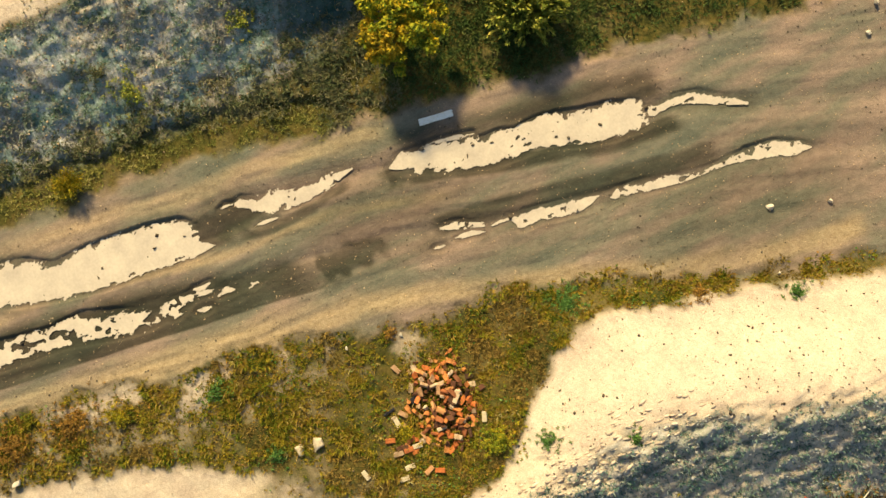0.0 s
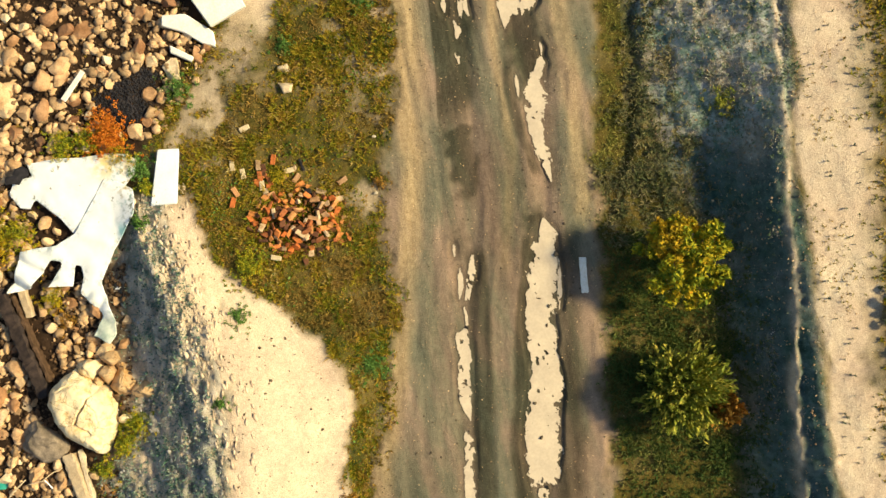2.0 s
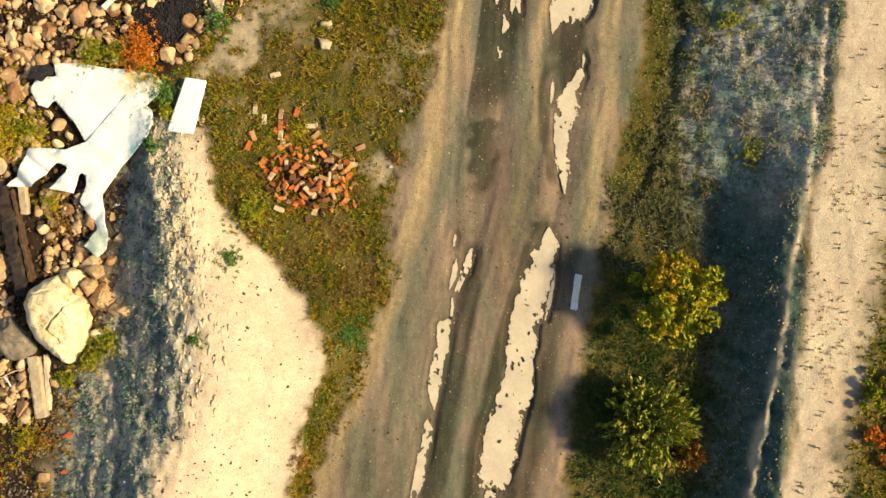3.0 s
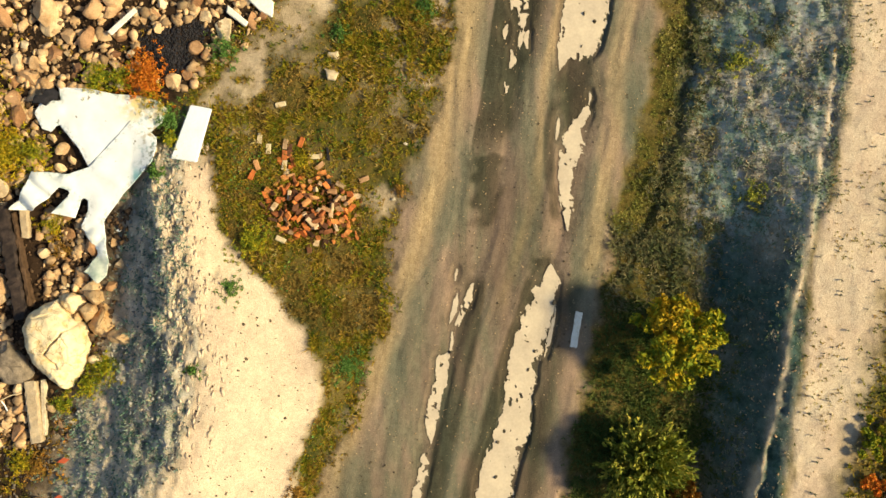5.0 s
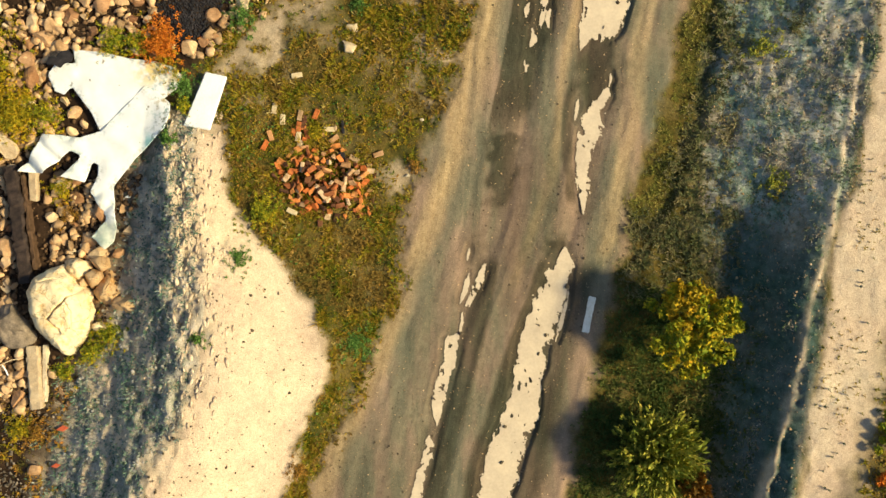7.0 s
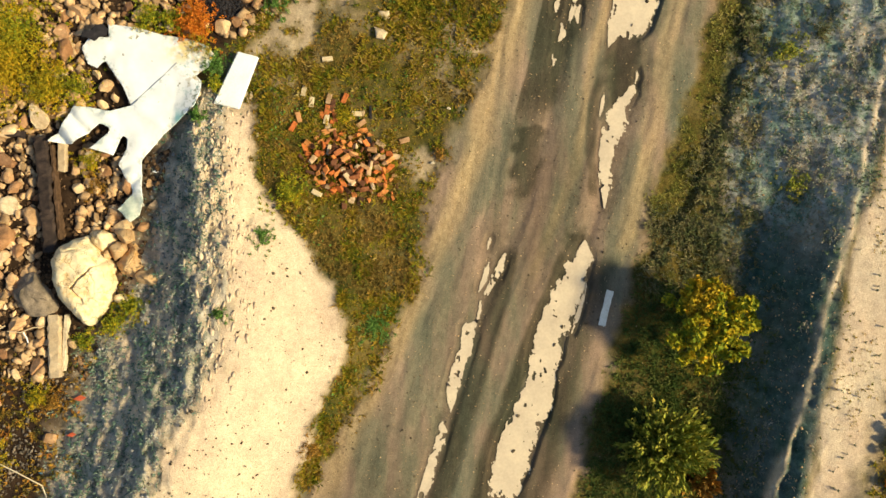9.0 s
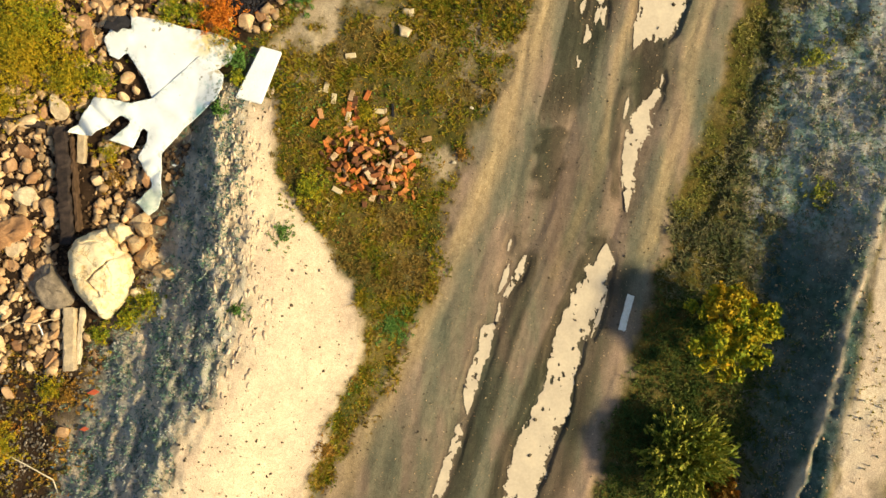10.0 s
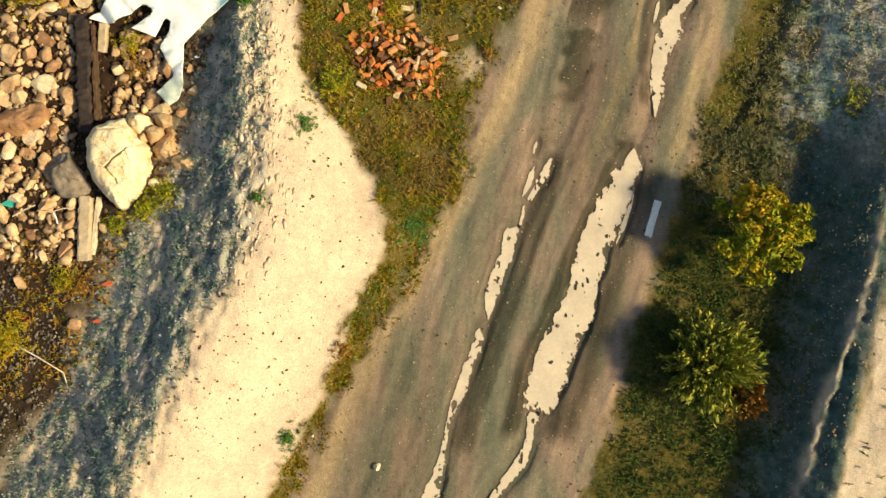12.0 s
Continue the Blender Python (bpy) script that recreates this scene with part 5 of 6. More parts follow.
pebbles("verge_pebbles", px, py, (0.012, 0.045), M_GRAVEL, "small pale stones lying in the grass")
px, py = scatter(8500, (4.2, -11, 8, 8), lambda x, y: zones(x, y)[4] * 0.6)
pebbles("bank_stones", px, py, (0.012, 0.06), M_GRAVEL, "small stones and crumbs of earth on the bank")
px, py = scatter(5200, (-9, -9, -5, 2), lambda x, y: zones(x, y)[2] * 0.8)
pebbles("slope_clods", px, py, (0.02, 0.1), M_SLOPE_CLOD, "crumbled earth on the shaded slope")


px, py = scatter(420, (-6.6, -11, -2.2, 2), lambda x, y: zones(x, y)[1] * (0.25 + 0.5 * step(0.45, 0.6, fnoise(x, y, 0.9, 641))))
pebbles("dark_clods", px, py, (0.03, 0.08), M_CLOD, "larger dark clods lying on the sand", rough=0.35)
px, py = scatter(2600, (-6.3, -4.6, -3.2, 2.2), lambda x, y: np.exp(-((x - crest_l(y) - 0.25) / 0.55) ** 2) * step(-4.6, -1.0, y))
pebbles("sand_lumps", px, py, (0.06, 0.22), M_SAND_LUMP, "lumps of pale crusted sand along the crest", 0.02, 0.34, "earth", turn=(1.1, 1.9), slim=0.5)
px, py = scatter(7000, (-6.6, -11, -2.2, 2), lambda x, y: zones(x, y)[1] * 0.6)
pebbles("sand_grit", px, py, (0.006, 0.02), M_CLOD, "fine dark grit on the pale sand")


def litter(name, x, y, size, mat, label):
    """Fallen leaves lying loosely on the ground."""
    up = np.tile([0.0, 0.0, 1.0], (len(x), 1))
    v, f = leaves(np.stack([x, y, height(x, y) + 0.05], 1), up, size, 0.65)
    me = mesh_of(name, v, f)
    me.materials.append(mat)
    return tagged(new(name, me), label, "leaves", kind="stuff")


px, py = scatter(7000, (-5.2, -11, 2.0, 9), lambda x, y: verge_keep(x, y) * step(0.52, 0.7, fnoise(x, y, 0.8, 201)))
litter("fallen_leaves", px, py, (0.012, 0.032), M_LEAF_RUST, "rust coloured fallen leaves in the grass")
px, py = scatter(16000, (-5.2, -11, 2.0, 9), lambda x, y: verge_keep(x, y) * step(0.5, 0.68, fnoise(x, y, 0.7, 211)))
litter("clover", px, py, (0.014, 0.035), M_LEAF_GREEN, "low green leaves in the grass")


def puddle_specks():
    xs, ys = [], []
    for rows in POOLS[:7]:
        q = pool_rows(rows)
        q = q[rng.random(len(q)) < 0.1 * np.clip(q[:, 2] / 0.25, 0.3, 1)]
        off = rng.uniform(-1, 1, len(q)) * q[:, 2] * 0.9
        xs.append(q[:, 0] + off), ys.append(q[:, 1])
    return np.concatenate(xs), np.concatenate(ys)


px, py = puddle_specks()
pebbles("mud_lumps", px, py, (0.03, 0.12), M_CLOD, "dark lumps of mud standing out of the puddles", lift=0.3, flat=0.6, rough=0.4)


def boulder():
    """A big domed rock, split by deep cracks into tilted plates."""
    rim = [(-7.62, -0.97), (-7.9, -1.09), (-8.11, -1.24), (-8.26, -1.55), (-8.18, -2.01), (-8.05, -2.31), (-7.7, -2.62), (-7.56, -2.78), (-7.39, -2.81), (-7.17, -2.54), (-7.02, -2.17), (-6.99, -1.89),
           (-7.07, -1.57), (-7.28, -1.37)]
    cracks = ([(-7.1, -1.47), (-7.39, -1.7), (-7.59, -1.87), (-7.7, -2.05)], [(-7.72, -2.05), (-7.6, -2.17), (-7.44, -2.32)], [(-7.39, -1.72), (-7.25, -1.92), (-7.28, -2.25), (-7.1, -2.3)],
              [(-8.3, -1.52), (-7.93, -1.36), (-7.62, -1.28), (-7.2, -1.43)], [(-7.27, -2.8), (-7.28, -2.52), (-7.12, -2.34)])
    cx, cy, pitch = -7.6, -1.83, 0.016
    xs, ys = np.arange(-8.32, -6.92, pitch), np.arange(-2.86, -0.9, pitch)
    gx, gy = np.meshgrid(xs, ys)
    x, y = gx.ravel(), gy.ravel()
    wx, wy = x + (fnoise(x, y, 0.16, 301) - 0.5) * 0.09, y + (fnoise(x, y, 0.16, 305) - 0.5) * 0.09
    ins = inside(rim, wx, wy)
    d = np.where(ins, edge_distance(rim, wx, wy), 0)
    k = np.clip(d / 0.3, 0, 1)
    z = 0.62 * np.sqrt(1 - (1 - k) ** 2) * (0.92 + 0.16 * fnoise(x, y, 0.5, 311))
    z -= 0.55 * np.clip(y + 1.4 + 0.12 * (x + 7.6), 0, 1)
    east = np.clip((x - y - (-5.62)) / 0.9, 0, 1)
    z += k * (0.05 * (fnoise(x, y, 0.2, 315) - 0.5) + 0.16 * east * (fnoise(x, y, 0.13, 317) - 0.5)) - 0.1 * east * k
    for n, c in enumerate(cracks):
        away = edge_distance(c, wx, wy, False)
        z -= (0.1, 0.05, 0.04, 0.05, 0.08)[n] * np.exp(-(away / 0.015) ** 2) * k * (0.5 + fnoise(x, y, 0.12, 321 + n))
    nx = len(xs)
    ok = ins.reshape(gx.shape)
    jj, ii = np.nonzero(ok[:-1, :-1] | ok[1:, :-1] | ok[:-1, 1:] | ok[1:, 1:])
    a = jj * nx + ii
    used, inv = np.unique(np.stack([a, a + 1, a + nx + 1, a + nx], 1), return_inverse=True)
    z = np.where(ins, z, -0.12)
    me = smooth(mesh_of("boulder", np.stack([x - cx, y - cy, z], 1)[used], inv.reshape(-1, 4)))
    me.materials.append(M_BOULDER)
    ob = tagged(new("boulder", me), "large cracked cream coloured boulder standing in rubble", "boulder")
    ob.matrix_basis = pose(cx, cy, ground_at(cx, cy) - 0.02)


def lump(outline, tall, mat, label, group, seed=0, lift=0.0, chips=9):
    """A broken rock with that outline in plan: steep worn sides, a chipped and faceted top."""
    p = np.array(outline, float)
    c = p.mean(0)
    n = 44
    d = np.r_[0, np.cumsum(np.hypot(*np.diff(np.r_[p, p[:1]], axis=0).T))]
    u = np.linspace(0, d[-1], n, endpoint=False)
    ring = np.stack([np.interp(u, d, np.r_[p[:, j], p[0, j]]) for j in (0, 1)], 1) - c
    ring *= 1.16
    profile = ((0.93, -0.25), (1.0, 0.15), (1.0, 0.5), (0.96, 0.76), (0.86, 0.92), (0.68, 0.98), (0.46, 1.0), (0.24, 1.0))
    v = np.concatenate([np.c_[ring * r, np.full(n, tall * h)] for r, h in profile] + [np.array([[0, 0, tall]])])
    rnd = np.random.default_rng(seed)
    span = np.abs(ring).max()
    for _ in range(chips):
        way = np.array([*rnd.normal(0, 0.8, 2), 1.0])
        way /= np.linalg.norm(way)
        over = np.maximum(v @ way - (tall * way[2] + rnd.uniform(-0.1, 0.35) * span * 0.5), 0)
        v -= over[:, None] * way * 0.9
    worn = min(0.05, 0.11 * span)
    v += np.array([[worn * noise.noise(Vector(q) * 6 + Vector((seed, j, 0))) + 0.6 * worn * noise.noise(Vector(q) * 17 + Vector((j, seed, 0))) for j in range(3)] for q in v])
    f = []
    for r in range(len(profile) - 1):
        for k in range(n):
            a, b = r * n + k, r * n + (k + 1) % n
            f += [(a, b, b + n), (a, b + n, a + n)]
    top = (len(profile) - 1) * n
    f += [(top + k, top + (k + 1) % n, len(v) - 1) for k in range(n)]
    me = mesh_of("stone", v, f)
    bm = bmesh.new()
    bm.from_mesh(me)
    bmesh.ops.recalc_face_normals(bm, faces=bm.faces)
    bm.to_mesh(me)
    bm.free()
    me.materials.append(mat)
    ob = tagged(new("stone", me), label, "stone", group)
    ob.matrix_basis = pose(c[0], c[1], ground_at(*c) + lift)
    return ob


boulder()
for k, (outline, tall, mat, lift) in enumerate((
        ([(-7.63, -0.97), (-7.35, -0.92), (-7.18, -0.96), (-7.1, -1.11), (-7.31, -1.3), (-7.46, -1.19)], 0.4, M_BOULDER, 0),
        ([(-7.06, -0.91), (-6.9, -0.85), (-6.79, -0.89), (-6.75, -1.05), (-6.91, -1.14), (-7.03, -1.1)], 0.32, M_TAN_ROCK, 0),
        ([(-7.15, -1.25), (-7.05, -1.13), (-6.91, -1.16), (-6.86, -1.26), (-6.93, -1.38), (-7.08, -1.46), (-7.18, -1.38)], 0.36, M_TAN_ROCK, 0),
        ([(-6.85, -1.33), (-6.75, -1.08), (-6.59, -1.22), (-6.43, -1.46), (-6.61, -1.64), (-6.7, -1.86), (-6.86, -2.04), (-6.99, -1.89), (-7.04, -1.57)], 0.38, M_TAN_ROCK, 0),
        ([(-6.44, -1.53), (-6.29, -1.58), (-6.11, -1.72), (-6.14, -1.9), (-6.34, -2.05), (-6.54, -1.96), (-6.56, -1.69)], 0.26, M_TAN_ROCK, 0),
        ([(-6.99, -2.17), (-6.85, -2.12), (-6.68, -2.19), (-6.8, -2.32), (-6.97, -2.27)], 0.25, M_BOULDER, 0),
        ([(-7.31, -1.33), (-7.2, -1.28), (-7.15, -1.41), (-7.25, -1.48)], 0.3, M_TAN_ROCK, 0))):
    lump(outline, tall, mat, "broken tan lump lying against the boulder" if mat is M_TAN_ROCK else "broken cream lump lying against the boulder", "lumps by the boulder", k + 5, lift)
lump([(-9.16, -1.66), (-9.03, -1.62), (-8.69, -1.81), (-8.36, -2.12), (-8.18, -2.4), (-8.3, -2.62), (-8.63, -2.61), (-8.94, -2.29), (-9.16, -1.99)], 0.26, M_DARK_ROCK, "large grey brown slab of rock with a rough face", "large rocks in the rubble", 31, chips=5)
lump([(-9.88, -1.19), (-9.67, -1.14), (-9.37, -0.96), (-9.14, -1.09), (-9.21, -1.31), (-9.5, -1.53), (-9.69, -1.72), (-10.02, -1.75), (-10.27, -1.46)], 0.3, M_RUST_ROCK, "large rust brown slab of rock in the rubble", "large rocks in the rubble", 33, chips=3)
stone(-8.84, 1.25, 0.55, 5, 0.1, None, "smooth round pale stone in the rubble", "large stones", "stone")
stone(-8.35, 2.61, 0.42, 10, 0.1, None, "angular tan stone beside the white sheet", "large stones", "stone")
for x, y, s in ((-8.1, -5.05, 0.3), (-9.2, -4.4, 0.3), (-9.6, -6.1, 0.32)):
    stone(x, y, s, 12, 0.15, None, "tan stone among autumn weeds", "large stones", "stone")
lump([(-2.25, 3.9), (-2.06, 3.91), (-2.04, 3.78), (-2.13, 3.74), (-2.26, 3.77)], 0.12, M_CREAM, "pale angular stone lying in the grass", "pale stones in the grass", 61, chips=2)
lump([(-2.3, 3.6), (-2.12, 3.62), (-2.05, 3.5), (-2.13, 3.36), (-2.26, 3.37)], 0.13, M_CREAM, "pale angular stone lying in the grass", "pale stones in the grass", 63, chips=2)
for x, y, s in ((-2.05, -7.15, 0.17), (-2.5, -8.35, 0.14), (0.29, -10.7, 0.16), (0.8, -11.1, 0.16)):
    stone(x, y, s, 8, 0.05, None, "loose pale stone lying on the track", "stones on the track", mat=M_CONCRETE)
for x, y, s in ((-3.37, -6.7, 0.1), (-0.71, 2.07, 0.08), (-0.96, 0.94, 0.1), (-0.15, 9.35, 0.2)):
    stone(x, y, s, 8, 0.05, None, "small whitish stone on the verge", "small white stones", mat=M_CONCRETE)


# ---------------------------------------------------------------- sheet, slabs and timber
def sheet(poly, pitch, lift, fold, seed, label, name="plastic_sheet", mat=None):
    """A limp sheet of plastic that follows the ground in soft folds, cut to an outline."""
    p = np.array(poly)
    xs, ys = np.arange(p[:, 0].min() - pitch, p[:, 0].max() + 2 * pitch, pitch), np.arange(p[:, 1].min() - pitch, p[:, 1].max() + 2 * pitch, pitch)
    gx, gy = np.meshgrid(xs, ys)
    ins = inside(poly, gx, gy)
    nx, ny = len(xs), len(ys)
    cell = ins[:-1, :-1] | ins[1:, :-1] | ins[:-1, 1:] | ins[1:, 1:]
    jj, ii = np.nonzero(cell)
    a = jj * nx + ii
    f = np.stack([a, a + 1, a + nx + 1, a + nx], 1)
    x, y, ins = gx.ravel().copy(), gy.ravel().copy(), ins.ravel()
    rim = np.zeros(len(x), bool)
    rim[f.ravel()] = True
    for k in np.nonzero(~ins & rim)[0]:
        best = None
        for (x0, y0), (x1, y1) in zip(poly, poly[1:] + poly[:1]):
            t = np.clip(((x[k] - x0) * (x1 - x0) + (y[k] - y0) * (y1 - y0)) / ((x1 - x0) ** 2 + (y1 - y0) ** 2), 0, 1)
            q = (x0 + t * (x1 - x0), y0 + t * (y1 - y0))
            d = (q[0] - x[k]) ** 2 + (q[1] - y[k]) ** 2
            if best is None or d < best[0]:
                best = (d, q)
        x[k], y[k] = best[1]
    used, inv = np.unique(f, return_inverse=True)
    x, y = x[used], y[used]
    folds = np.abs(np.sin((x * 0.75 + y * 0.66) * 5.5 + 3 * fnoise(x, y, 0.8, seed))) ** 3
    edge = edge_distance(poly, x, y)
    arms = step(-7.15, -7.5, x) * step(1.7, 1.4, y) + step(0.5, 0.2, y)
    crease = np.abs(vnoise(x + y, y - x, 0.55, seed + 13) - 0.5) * 0.4 * arms
    z = level(x, y) + lift + fold * (0.5 * fnoise(x, y, 0.5, seed + 5) + (0.25 + 0.1 * arms) * folds * fnoise(x, y, 0.6, seed + 9)) * (0.45 + 0.55 * step(0, 0.2, edge)) + crease
    me = smooth(mesh_of(name, np.stack([x, y, z], 1), inv.reshape(f.shape)))
    me.materials.append(mat or M_PLASTIC)
    east = step(-6.25, -5.65, x)
    for key, v in (("dirt", np.clip(0.55 * step(0.16, 0.0, edge) + 0.75 * east, 0, 1)), ("dull", np.clip(step(-0.05, -0.3, y) + 0.5 * arms * vnoise(x, y, 0.3, seed + 17), 0, 1)),
                   ("teal", np.exp(-(((x + 6.02) ** 2 + (y - 1.42) ** 2) / 0.13 ** 2)) * step(0.4, 0.65, vnoise(x, y, 0.09, seed + 21) + 0.2)),
                   ("yellow", step(-6.6, -6.0, x) * step(2.35, 2.75, y))):
        me.attributes.new(key, "FLOAT", "POINT").data.foreach_set("value", np.ascontiguousarray(v, np.float32))
    ob = tagged(new(name, me), label, "sheet")
    th = ob.modifiers.new("thickness", "SOLIDIFY")
    th.thickness, th.offset = 0.012, -1
    return ob


sheet(SHEET_A, 0.04, 0.14, 0.1, 201, "crumpled white plastic sheet spread over the rubble")
# black piece added to stand in for the dark hole at the corner
sheet([(-8.04, 2.86), (-7.98, 3.02), (-7.84, 3.0), (-7.78, 3.12), (-7.62, 3.16), (-7.52, 3.06), (-7.54, 2.94), (-7.66, 2.9), (-7.76, 2.8), (-7.9, 2.86)], 0.03, 0.24, 0.34, 205, "crumpled black piece standing in for the dark hole at the sheet's corner", "rag", M_TAR)
sheet(SHEET_B, 0.04, 0.17, 0.1, 211, "torn white plastic sheet with ragged strips")


def slab(name, poly, thick, mat, label, category, z=None, tilt=0.0, lift=0.0):
    """A flat piece with the outline poly, chamfered, lying on the ground."""
    cx, cy = np.mean(poly, axis=0)
    bm = bmesh.new()
    vs = [bm.verts.new((x - cx, y - cy, 0)) for x, y in poly]
    face = bm.faces.new(vs)
    bm.normal_update()
    if face.normal.z < 0:
        face.normal_flip()
    got = bmesh.ops.extrude_face_region(bm, geom=[face])
    bmesh.ops.translate(bm, verts=[g for g in got["geom"] if isinstance(g, bmesh.types.BMVert)], vec=(0, 0, thick))
    bmesh.ops.recalc_face_normals(bm, faces=bm.faces)
    bmesh.ops.bevel(bm, geom=list(bm.edges), offset=min(0.02, thick * 0.25), segments=1, affect="EDGES")
    me = bpy.data.meshes.new(name)
    bm.to_mesh(me)
    bm.free()
    me.materials.append(mat)
    ob = tagged(new(name, me), label, category)
    base = max(ground_at(x, y) for x, y in poly) - thick * 0.35 + lift
    ob.matrix_basis = pose(cx, cy, base, tilt, tilt * 0.5, 0)
    return ob


slab("foam_board", [(-4.95, 2.82), (-4.53, 2.74), (-4.84, 1.68), (-5.36, 1.76)], 0.09, M_SHEET, "white rectangular board lying on bare ground", "board")
slab("concrete_slab", [(-2.72, 5.99), (-2.55, 5.2), (-3.33, 4.96), (-3.68, 5.86), (-3.14, 6.28)], 0.16, M_SLAB, "broken pale concrete slab on the rubble", "slab", tilt=4, lift=0.2)
lump([(-3.44, 7.11), (-3.14, 7.05), (-2.91, 6.82), (-2.74, 6.26), (-3.08, 6.28), (-3.28, 6.58), (-3.59, 6.75)], 0.3, M_SLAB, "rounded broken piece of pale concrete", "large stones", 41, chips=2)
slab("concrete_slab", [(-3.35, 4.59), (-3.33, 4.91), (-3.78, 5.37), (-4.24, 5.44), (-4.29, 5.24), (-3.89, 5.01), (-3.61, 4.73)], 0.14, M_SLAB, "wedge of pale concrete beside the path", "slab", tilt=6, lift=0.05)
slab("concrete_slab", [(-3.82, 4.49), (-3.89, 4.4), (-4.26, 4.68), (-4.23, 4.83)], 0.12, M_SLAB, "narrow bar of pale concrete", "slab", tilt=4, lift=0.04)
slab("wooden_stake", [(-6.05, 4.75), (-5.98, 4.68), (-6.5, 4.2), (-6.58, 4.28)], 0.05, M_SLAB, "whitish stake lying on the stones", "stake", lift=0.16)


def beam(name, a, b, width, tall, mat, label, category="beam", lift=0.0, waves=0.01):
    """A weathered timber from a to b, its faces wavy and its ends ragged."""
    ax, bx = np.array(a, float), np.array(b, float)
    length = np.hypot(*(bx - ax))
    n = max(6, int(length / 0.08))
    bm = bmesh.new()
    rings = []
    for k in range(n + 1):
        s = length * (k / n - 0.5)
        ring = []
        for j in range(8):
            c = ((-1, -0.7), (-0.7, -1), (0.7, -1), (1, -0.7), (1, 0.7), (0.7, 1), (-0.7, 1), (-1, 0.7))[j]
            end = rng.normal(0, 0.012) if k in (0, n) else 0
            ring.append(bm.verts.new((s + end, c[0] * width / 2 + rng.normal(0, waves), c[1] * tall / 2 + rng.normal(0, waves * 0.6))))
        rings.append(ring)
    for p, q in zip(rings, rings[1:]):
        for j in range(8):
            bm.faces.new((p[j], p[(j + 1) % 8], q[(j + 1) % 8], q[j]))
    bm.faces.new(rings[0][::-1]), bm.faces.new(rings[-1])
    me = bpy.data.meshes.new(name)
    bm.to_mesh(me)
    bm.free()
    me.materials.append(mat)
    ob = tagged(new(name, me), label, category)
    za, zb = ground_at(*a), ground_at(*b)
    m = (ax + bx) / 2
    ob.matrix_basis = pose(m[0], m[1], (za + zb) / 2 + tall * 0.42 + lift, 0, -math.degrees(math.atan2(zb - za, length)), math.degrees(math.atan2(bx[1] - ax[1], bx[0] - ax[0])))
    return ob


beam("timber_beam", (-8.72, 0.86), (-8.3, -1.4), 0.27, 0.26, M_WOOD_DARK, "dark rotten timber beam lying in rubble", waves=0.018)
beam("timber_board", (-8.5, 0.7), (-8.14, -1.15), 0.07, 0.22, M_BARK, "split brown board along the rotten beam", "board")
beam("timber_beam", (-8.31, 0.76), (-8.28, 0.22), 0.17, 0.16, M_WOOD_PALE, "pale end of a split timber")
beam("timber_beam", (-9.95, 0.92), (-9.05, 0.88), 0.13, 0.14, M_WOOD_DARK, "dark rotten rail lying across the rubble")
beam("timber_beam", (-8.12, -2.64), (-8.0, -3.84), 0.25, 0.2, M_WOOD_PALE, "bleached short timber beam")
beam("timber_board", (-7.9, -2.6), (-7.88, -3.7), 0.08, 0.14, M_CONCRETE, "narrow pale board beside a timber", "board")
beam("plank", (2.81, -1.38), (2.69, -2.08), 0.14, 0.06, M_SLAB, "short pale plank lying on the track", "plank", waves=0.005)


def twig(pts, r, mat, label):
    cu = bpy.data.curves.new("bent_branch", "CURVE")
    cu.dimensions, cu.bevel_depth, cu.bevel_resolution = "3D", r, 2
    sp = cu.splines.new("POLY")
    sp.points.add(len(pts) - 1)
    for p, (x, y, up) in zip(sp.points, pts):
        p.co = (x, y, ground_at(x, y) + up, 1)
    cu.materials.append(mat)
    return tagged(new("bent_branch", cu), label, "branch")


twig(((-9.42, -5.44, 0.1), (-9.0, -5.6, 0.16), (-8.61, -5.77, 0.14), (-8.15, -6.0, 0.1), (-8.05, -6.26, 0.01)), 0.014, M_CONCRETE, "thin bleached bent branch over the weeds")
twig(((-9.45, -3.16, 0.14), (-9.24, -3.02, 0.17), (-9.04, -2.9, 0.16)), 0.014, M_CREAM, "straight pale stick lying on the stones")
twig(((-8.96, -3.0, 0.2), (-8.7, -3.0, 0.24), (-8.5, -2.9, 0.2), (-8.3, -2.86, 0.1)), 0.01, M_CREAM, "thin pale bent wire in the rubble")
twig(((-8.66, -3.0, 0.22), (-8.6, -3.1, 0.2), (-8.58, -3.2, 0.16)), 0.014, M_SHEET, "short white hooked wire in the rubble")

px, py = scatter(9000, (-6.3, 3.2, -4.5, 4.7), lambda x, y: np.maximum(np.clip(1.5 - np.hypot((x + 5.45) / 0.5, (y - 3.9) / 0.48), 0, 1), np.clip(1.4 - np.hypot((x + 4.92) / 0.25, (y - 4.3) / 0.22), 0, 1)))
pebbles("burnt_ash", px, py, (0.015, 0.07), M_TAR, "black burnt ash among the stones", category="ash")
beam("charred_stick", (-2.29, 1.98), (-2.26, 1.74), 0.05, 0.05, M_TAR, "short charred stick lying in the grass", "stick", waves=0.004)
slab("scrap", [(-2.36, 1.36), (-2.22, 1.36), (-2.2, 1.2), (-2.35, 1.18)], 0.05, M_TAR, "black scrap lying beside the bricks", "scrap", lift=0.03)
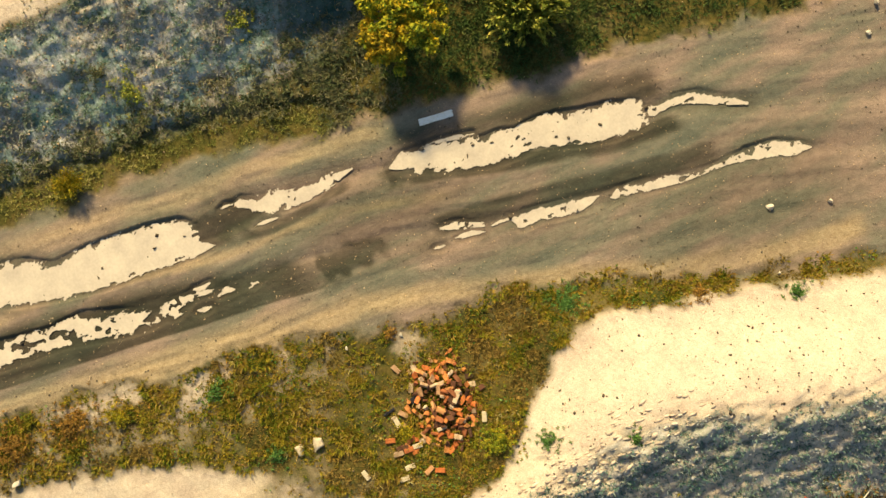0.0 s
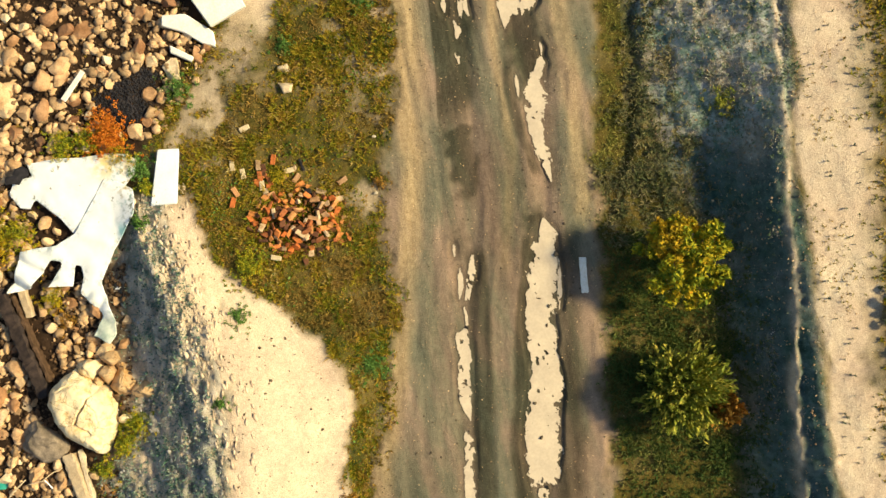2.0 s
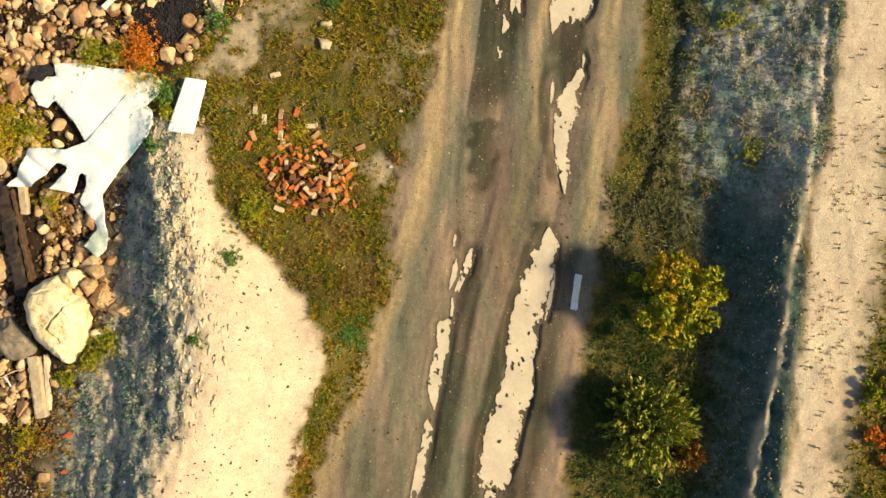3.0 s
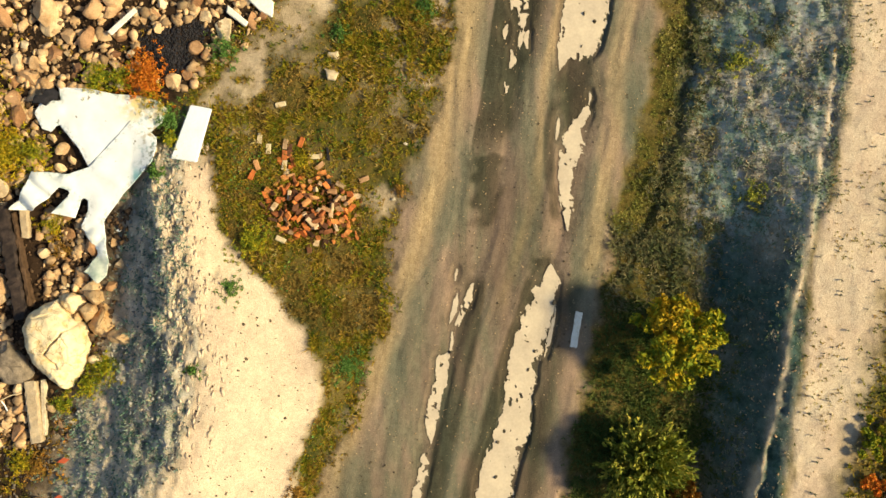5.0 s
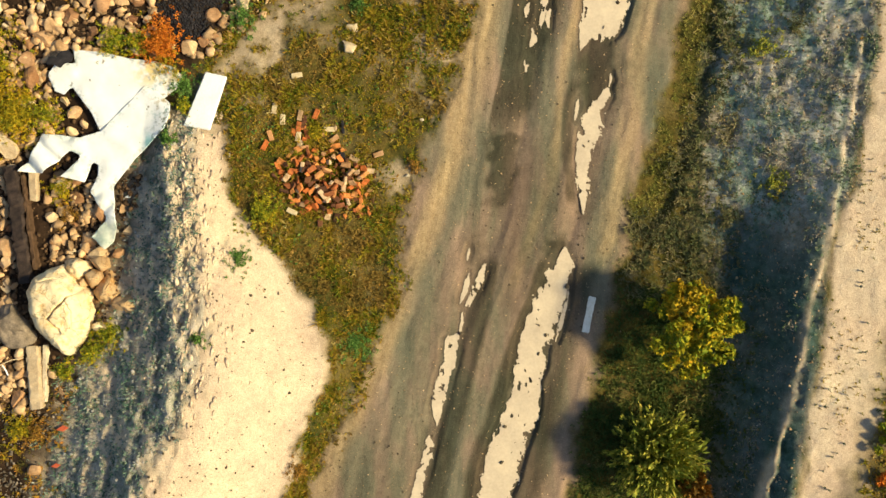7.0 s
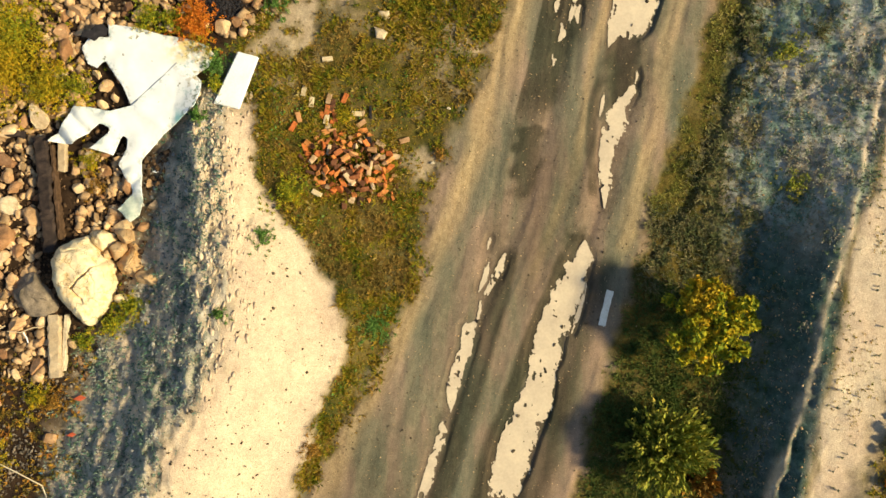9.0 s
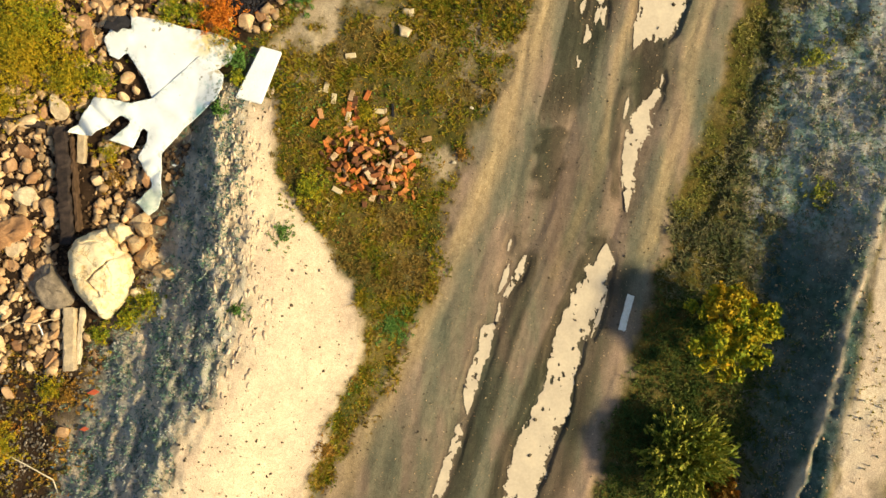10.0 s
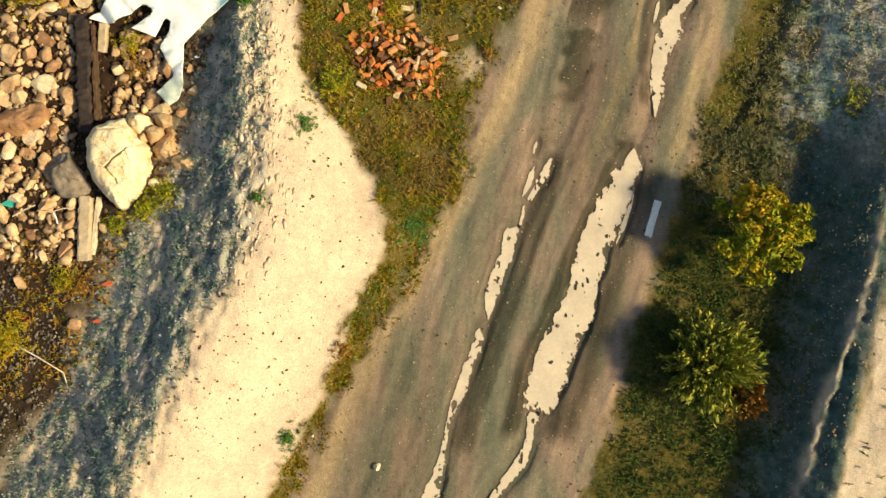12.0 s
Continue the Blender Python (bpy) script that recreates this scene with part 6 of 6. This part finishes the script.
for x, y, m, s, lab in ((-7.54, -4.22, M_RED, 0.13, "red shard lying on earth"), (-7.63, -4.94, M_RED, 0.1, "red shard lying on earth"), (-8.2, -5.75, M_BLUE, 0.06, "scrap of blue plastic"),
                        (-9.58, -2.9, M_TEAL, 0.2, "crumpled teal plastic scrap"), (-6.45, 0.35, M_SHEET, 0.07, "scrap of white plastic"), (-6.0, 1.62, M_TEAL, 0.14, "scrap of teal plastic beside the sheet")):
    slab("scrap", [(x - s, y - s * 0.3), (x + s * 0.2, y - s * 0.5), (x + s, y + s * 0.1), (x + s * 0.1, y + s * 0.45)], 0.025, m, lab, "scrap", lift=0.01)

# ---------------------------------------------------------------- bricks
def brick_mesh(seed, cut):
    r = np.random.default_rng(seed)
    bm = bmesh.new()
    bmesh.ops.create_cube(bm, size=1.0)
    for v in bm.verts:
        v.co = Vector((v.co.x * 0.205 * cut, v.co.y * 0.096, v.co.z * 0.058))
        v.co += Vector(r.normal(0, 0.004 + 0.018 * (cut < 0.9), 3) * (1, 0.5, 0.4))
    bmesh.ops.bevel(bm, geom=list(bm.edges), offset=0.006, segments=1, affect="EDGES")
    me = bpy.data.meshes.new("brick")
    bm.to_mesh(me)
    bm.free()
    me.materials.append(M_BRICK)
    return me


BRICKS = [brick_mesh(s, c) for s, c in enumerate((1, 0.88, 0.75, 0.66, 0.58, 0.5, 0.42, 0.36))]
PILE = (-2.56, 0.76)


def pile_far(x, y):
    """0 at the heap's middle, 1 at its foot; the heap is longer one way."""
    u, v = x - PILE[0], y - PILE[1]
    c, k = math.cos(radians(-16)), math.sin(radians(-16))
    return np.hypot((u * c + v * k) / 0.96, (v * c - u * k) / 0.72) + 0.3 * (vnoise(x, y, 0.35, 401) - 0.5)


def pile_top(x, y):
    """The heap's surface over the ground."""
    return 0.2 * np.clip(1 - pile_far(x, y) ** 2, 0, 1) * (0.6 + 0.7 * vnoise(x, y, 0.4, 405))


def brick(x, y, z, rx, ry, rz, me=None, label="weathered orange red brick from the heap in the grass"):
    ob = tagged(new("brick", me or BRICKS[rng.integers(len(BRICKS))]), label, "brick", "bricks in the heap")
    ob.matrix_basis = pose(x, y, z, rx, ry, rz)


laid = []
for k in range(3200):
    x, y = PILE[0] + rng.uniform(-1.1, 1.1), PILE[1] + rng.uniform(-0.95, 0.95)
    far = float(pile_far(x, y))
    if far > 1 or rng.random() < far ** 3 * 0.8 or vnoise(x, y, 0.16, 409) < 0.3 or any((x - p) ** 2 + (y - q) ** 2 < 0.1 ** 2 for p, q in laid):
        continue
    laid.append((x, y))
    up = float(pile_top(x, y))
    t = 20 if up > 0.05 else 6
    brick(x, y, ground_at(x, y) + 0.02 + up + rng.uniform(-0.03, 0.045) * (up > 0.05), rng.normal(0, t) + 90 * (rng.random() < 0.3), rng.normal(0, t), rng.choice((0, 90)) + rng.normal(0, 38))
for k in range(9):
    x, y = rng.uniform(-3.3, -2.4), rng.uniform(1.4, 2.0)
    brick(x, y, ground_at(x, y) + 0.03, 0, 0, rng.uniform(60, 110), BRICKS[rng.integers(2, 8)])
for x, y, rz in ((-3.69, 1.64, 110), (-3.78, 1.44, 62), (-3.12, 2.06, 80), (-3.03, 1.96, 95), (-2.81, 2.1, 70), (-3.14, 1.83, 85), (-2.97, 1.7, 100), (-2.44, 1.62, 40), (-3.11, 0.33, -32), (-2.98, 0.2, 62),
                 (-2.66, -0.03, 100), (-1.72, 1.05, 95), (-1.55, 1.35, 20)):
    brick(x, y, ground_at(x, y) + 0.035, 0, 0, rz, BRICKS[0])
PALE = brick_mesh(77, 1.0)
PALE.materials[0] = M_BRICK_PALE
for x, y, rz in ((-3.21, 2.86, 12), (-3.63, 2.18, 82), (-3.46, 1.97, 88), (-3.14, 1.64, 80), (-2.54, 1.81, 0), (-3.2, 0.14, -25)):
    brick(x, y, ground_at(x, y) + 0.035, 0, 0, rz, PALE, "pale yellow brick lying in the grass")

gx_, gy_ = scatter(900, (-3.6, -0.1, -1.4, 2.1), lambda x, y: np.clip(1.15 - pile_far(x, y), 0, 1) ** 0.5)
tufts = blades("heap_weeds", gx_, gy_, (0.1, 0.3), (0.014, 0.03), (15, 70), M_GRASS, "green and yellow weeds growing among the bricks")
px, py = scatter(1500, (-3.6, -0.1, -1.4, 2.1), lambda x, y: np.clip(1.1 - pile_far(x, y), 0, 1))
bits = pebbles("brick_bits", px, py, (0.03, 0.1), M_BRICK_BITS, "broken brick bits and dust in the heap", category="rubble")
bits_co = np.empty(len(bits.data.vertices) * 3, np.float32)
bits.data.vertices.foreach_get("co", bits_co)
bits_co = bits_co.reshape(-1, 3)
bits_co[:, 2] += 0.85 * pile_top(bits_co[:, 0], bits_co[:, 1])
bits.data.vertices.foreach_set("co", bits_co.ravel())
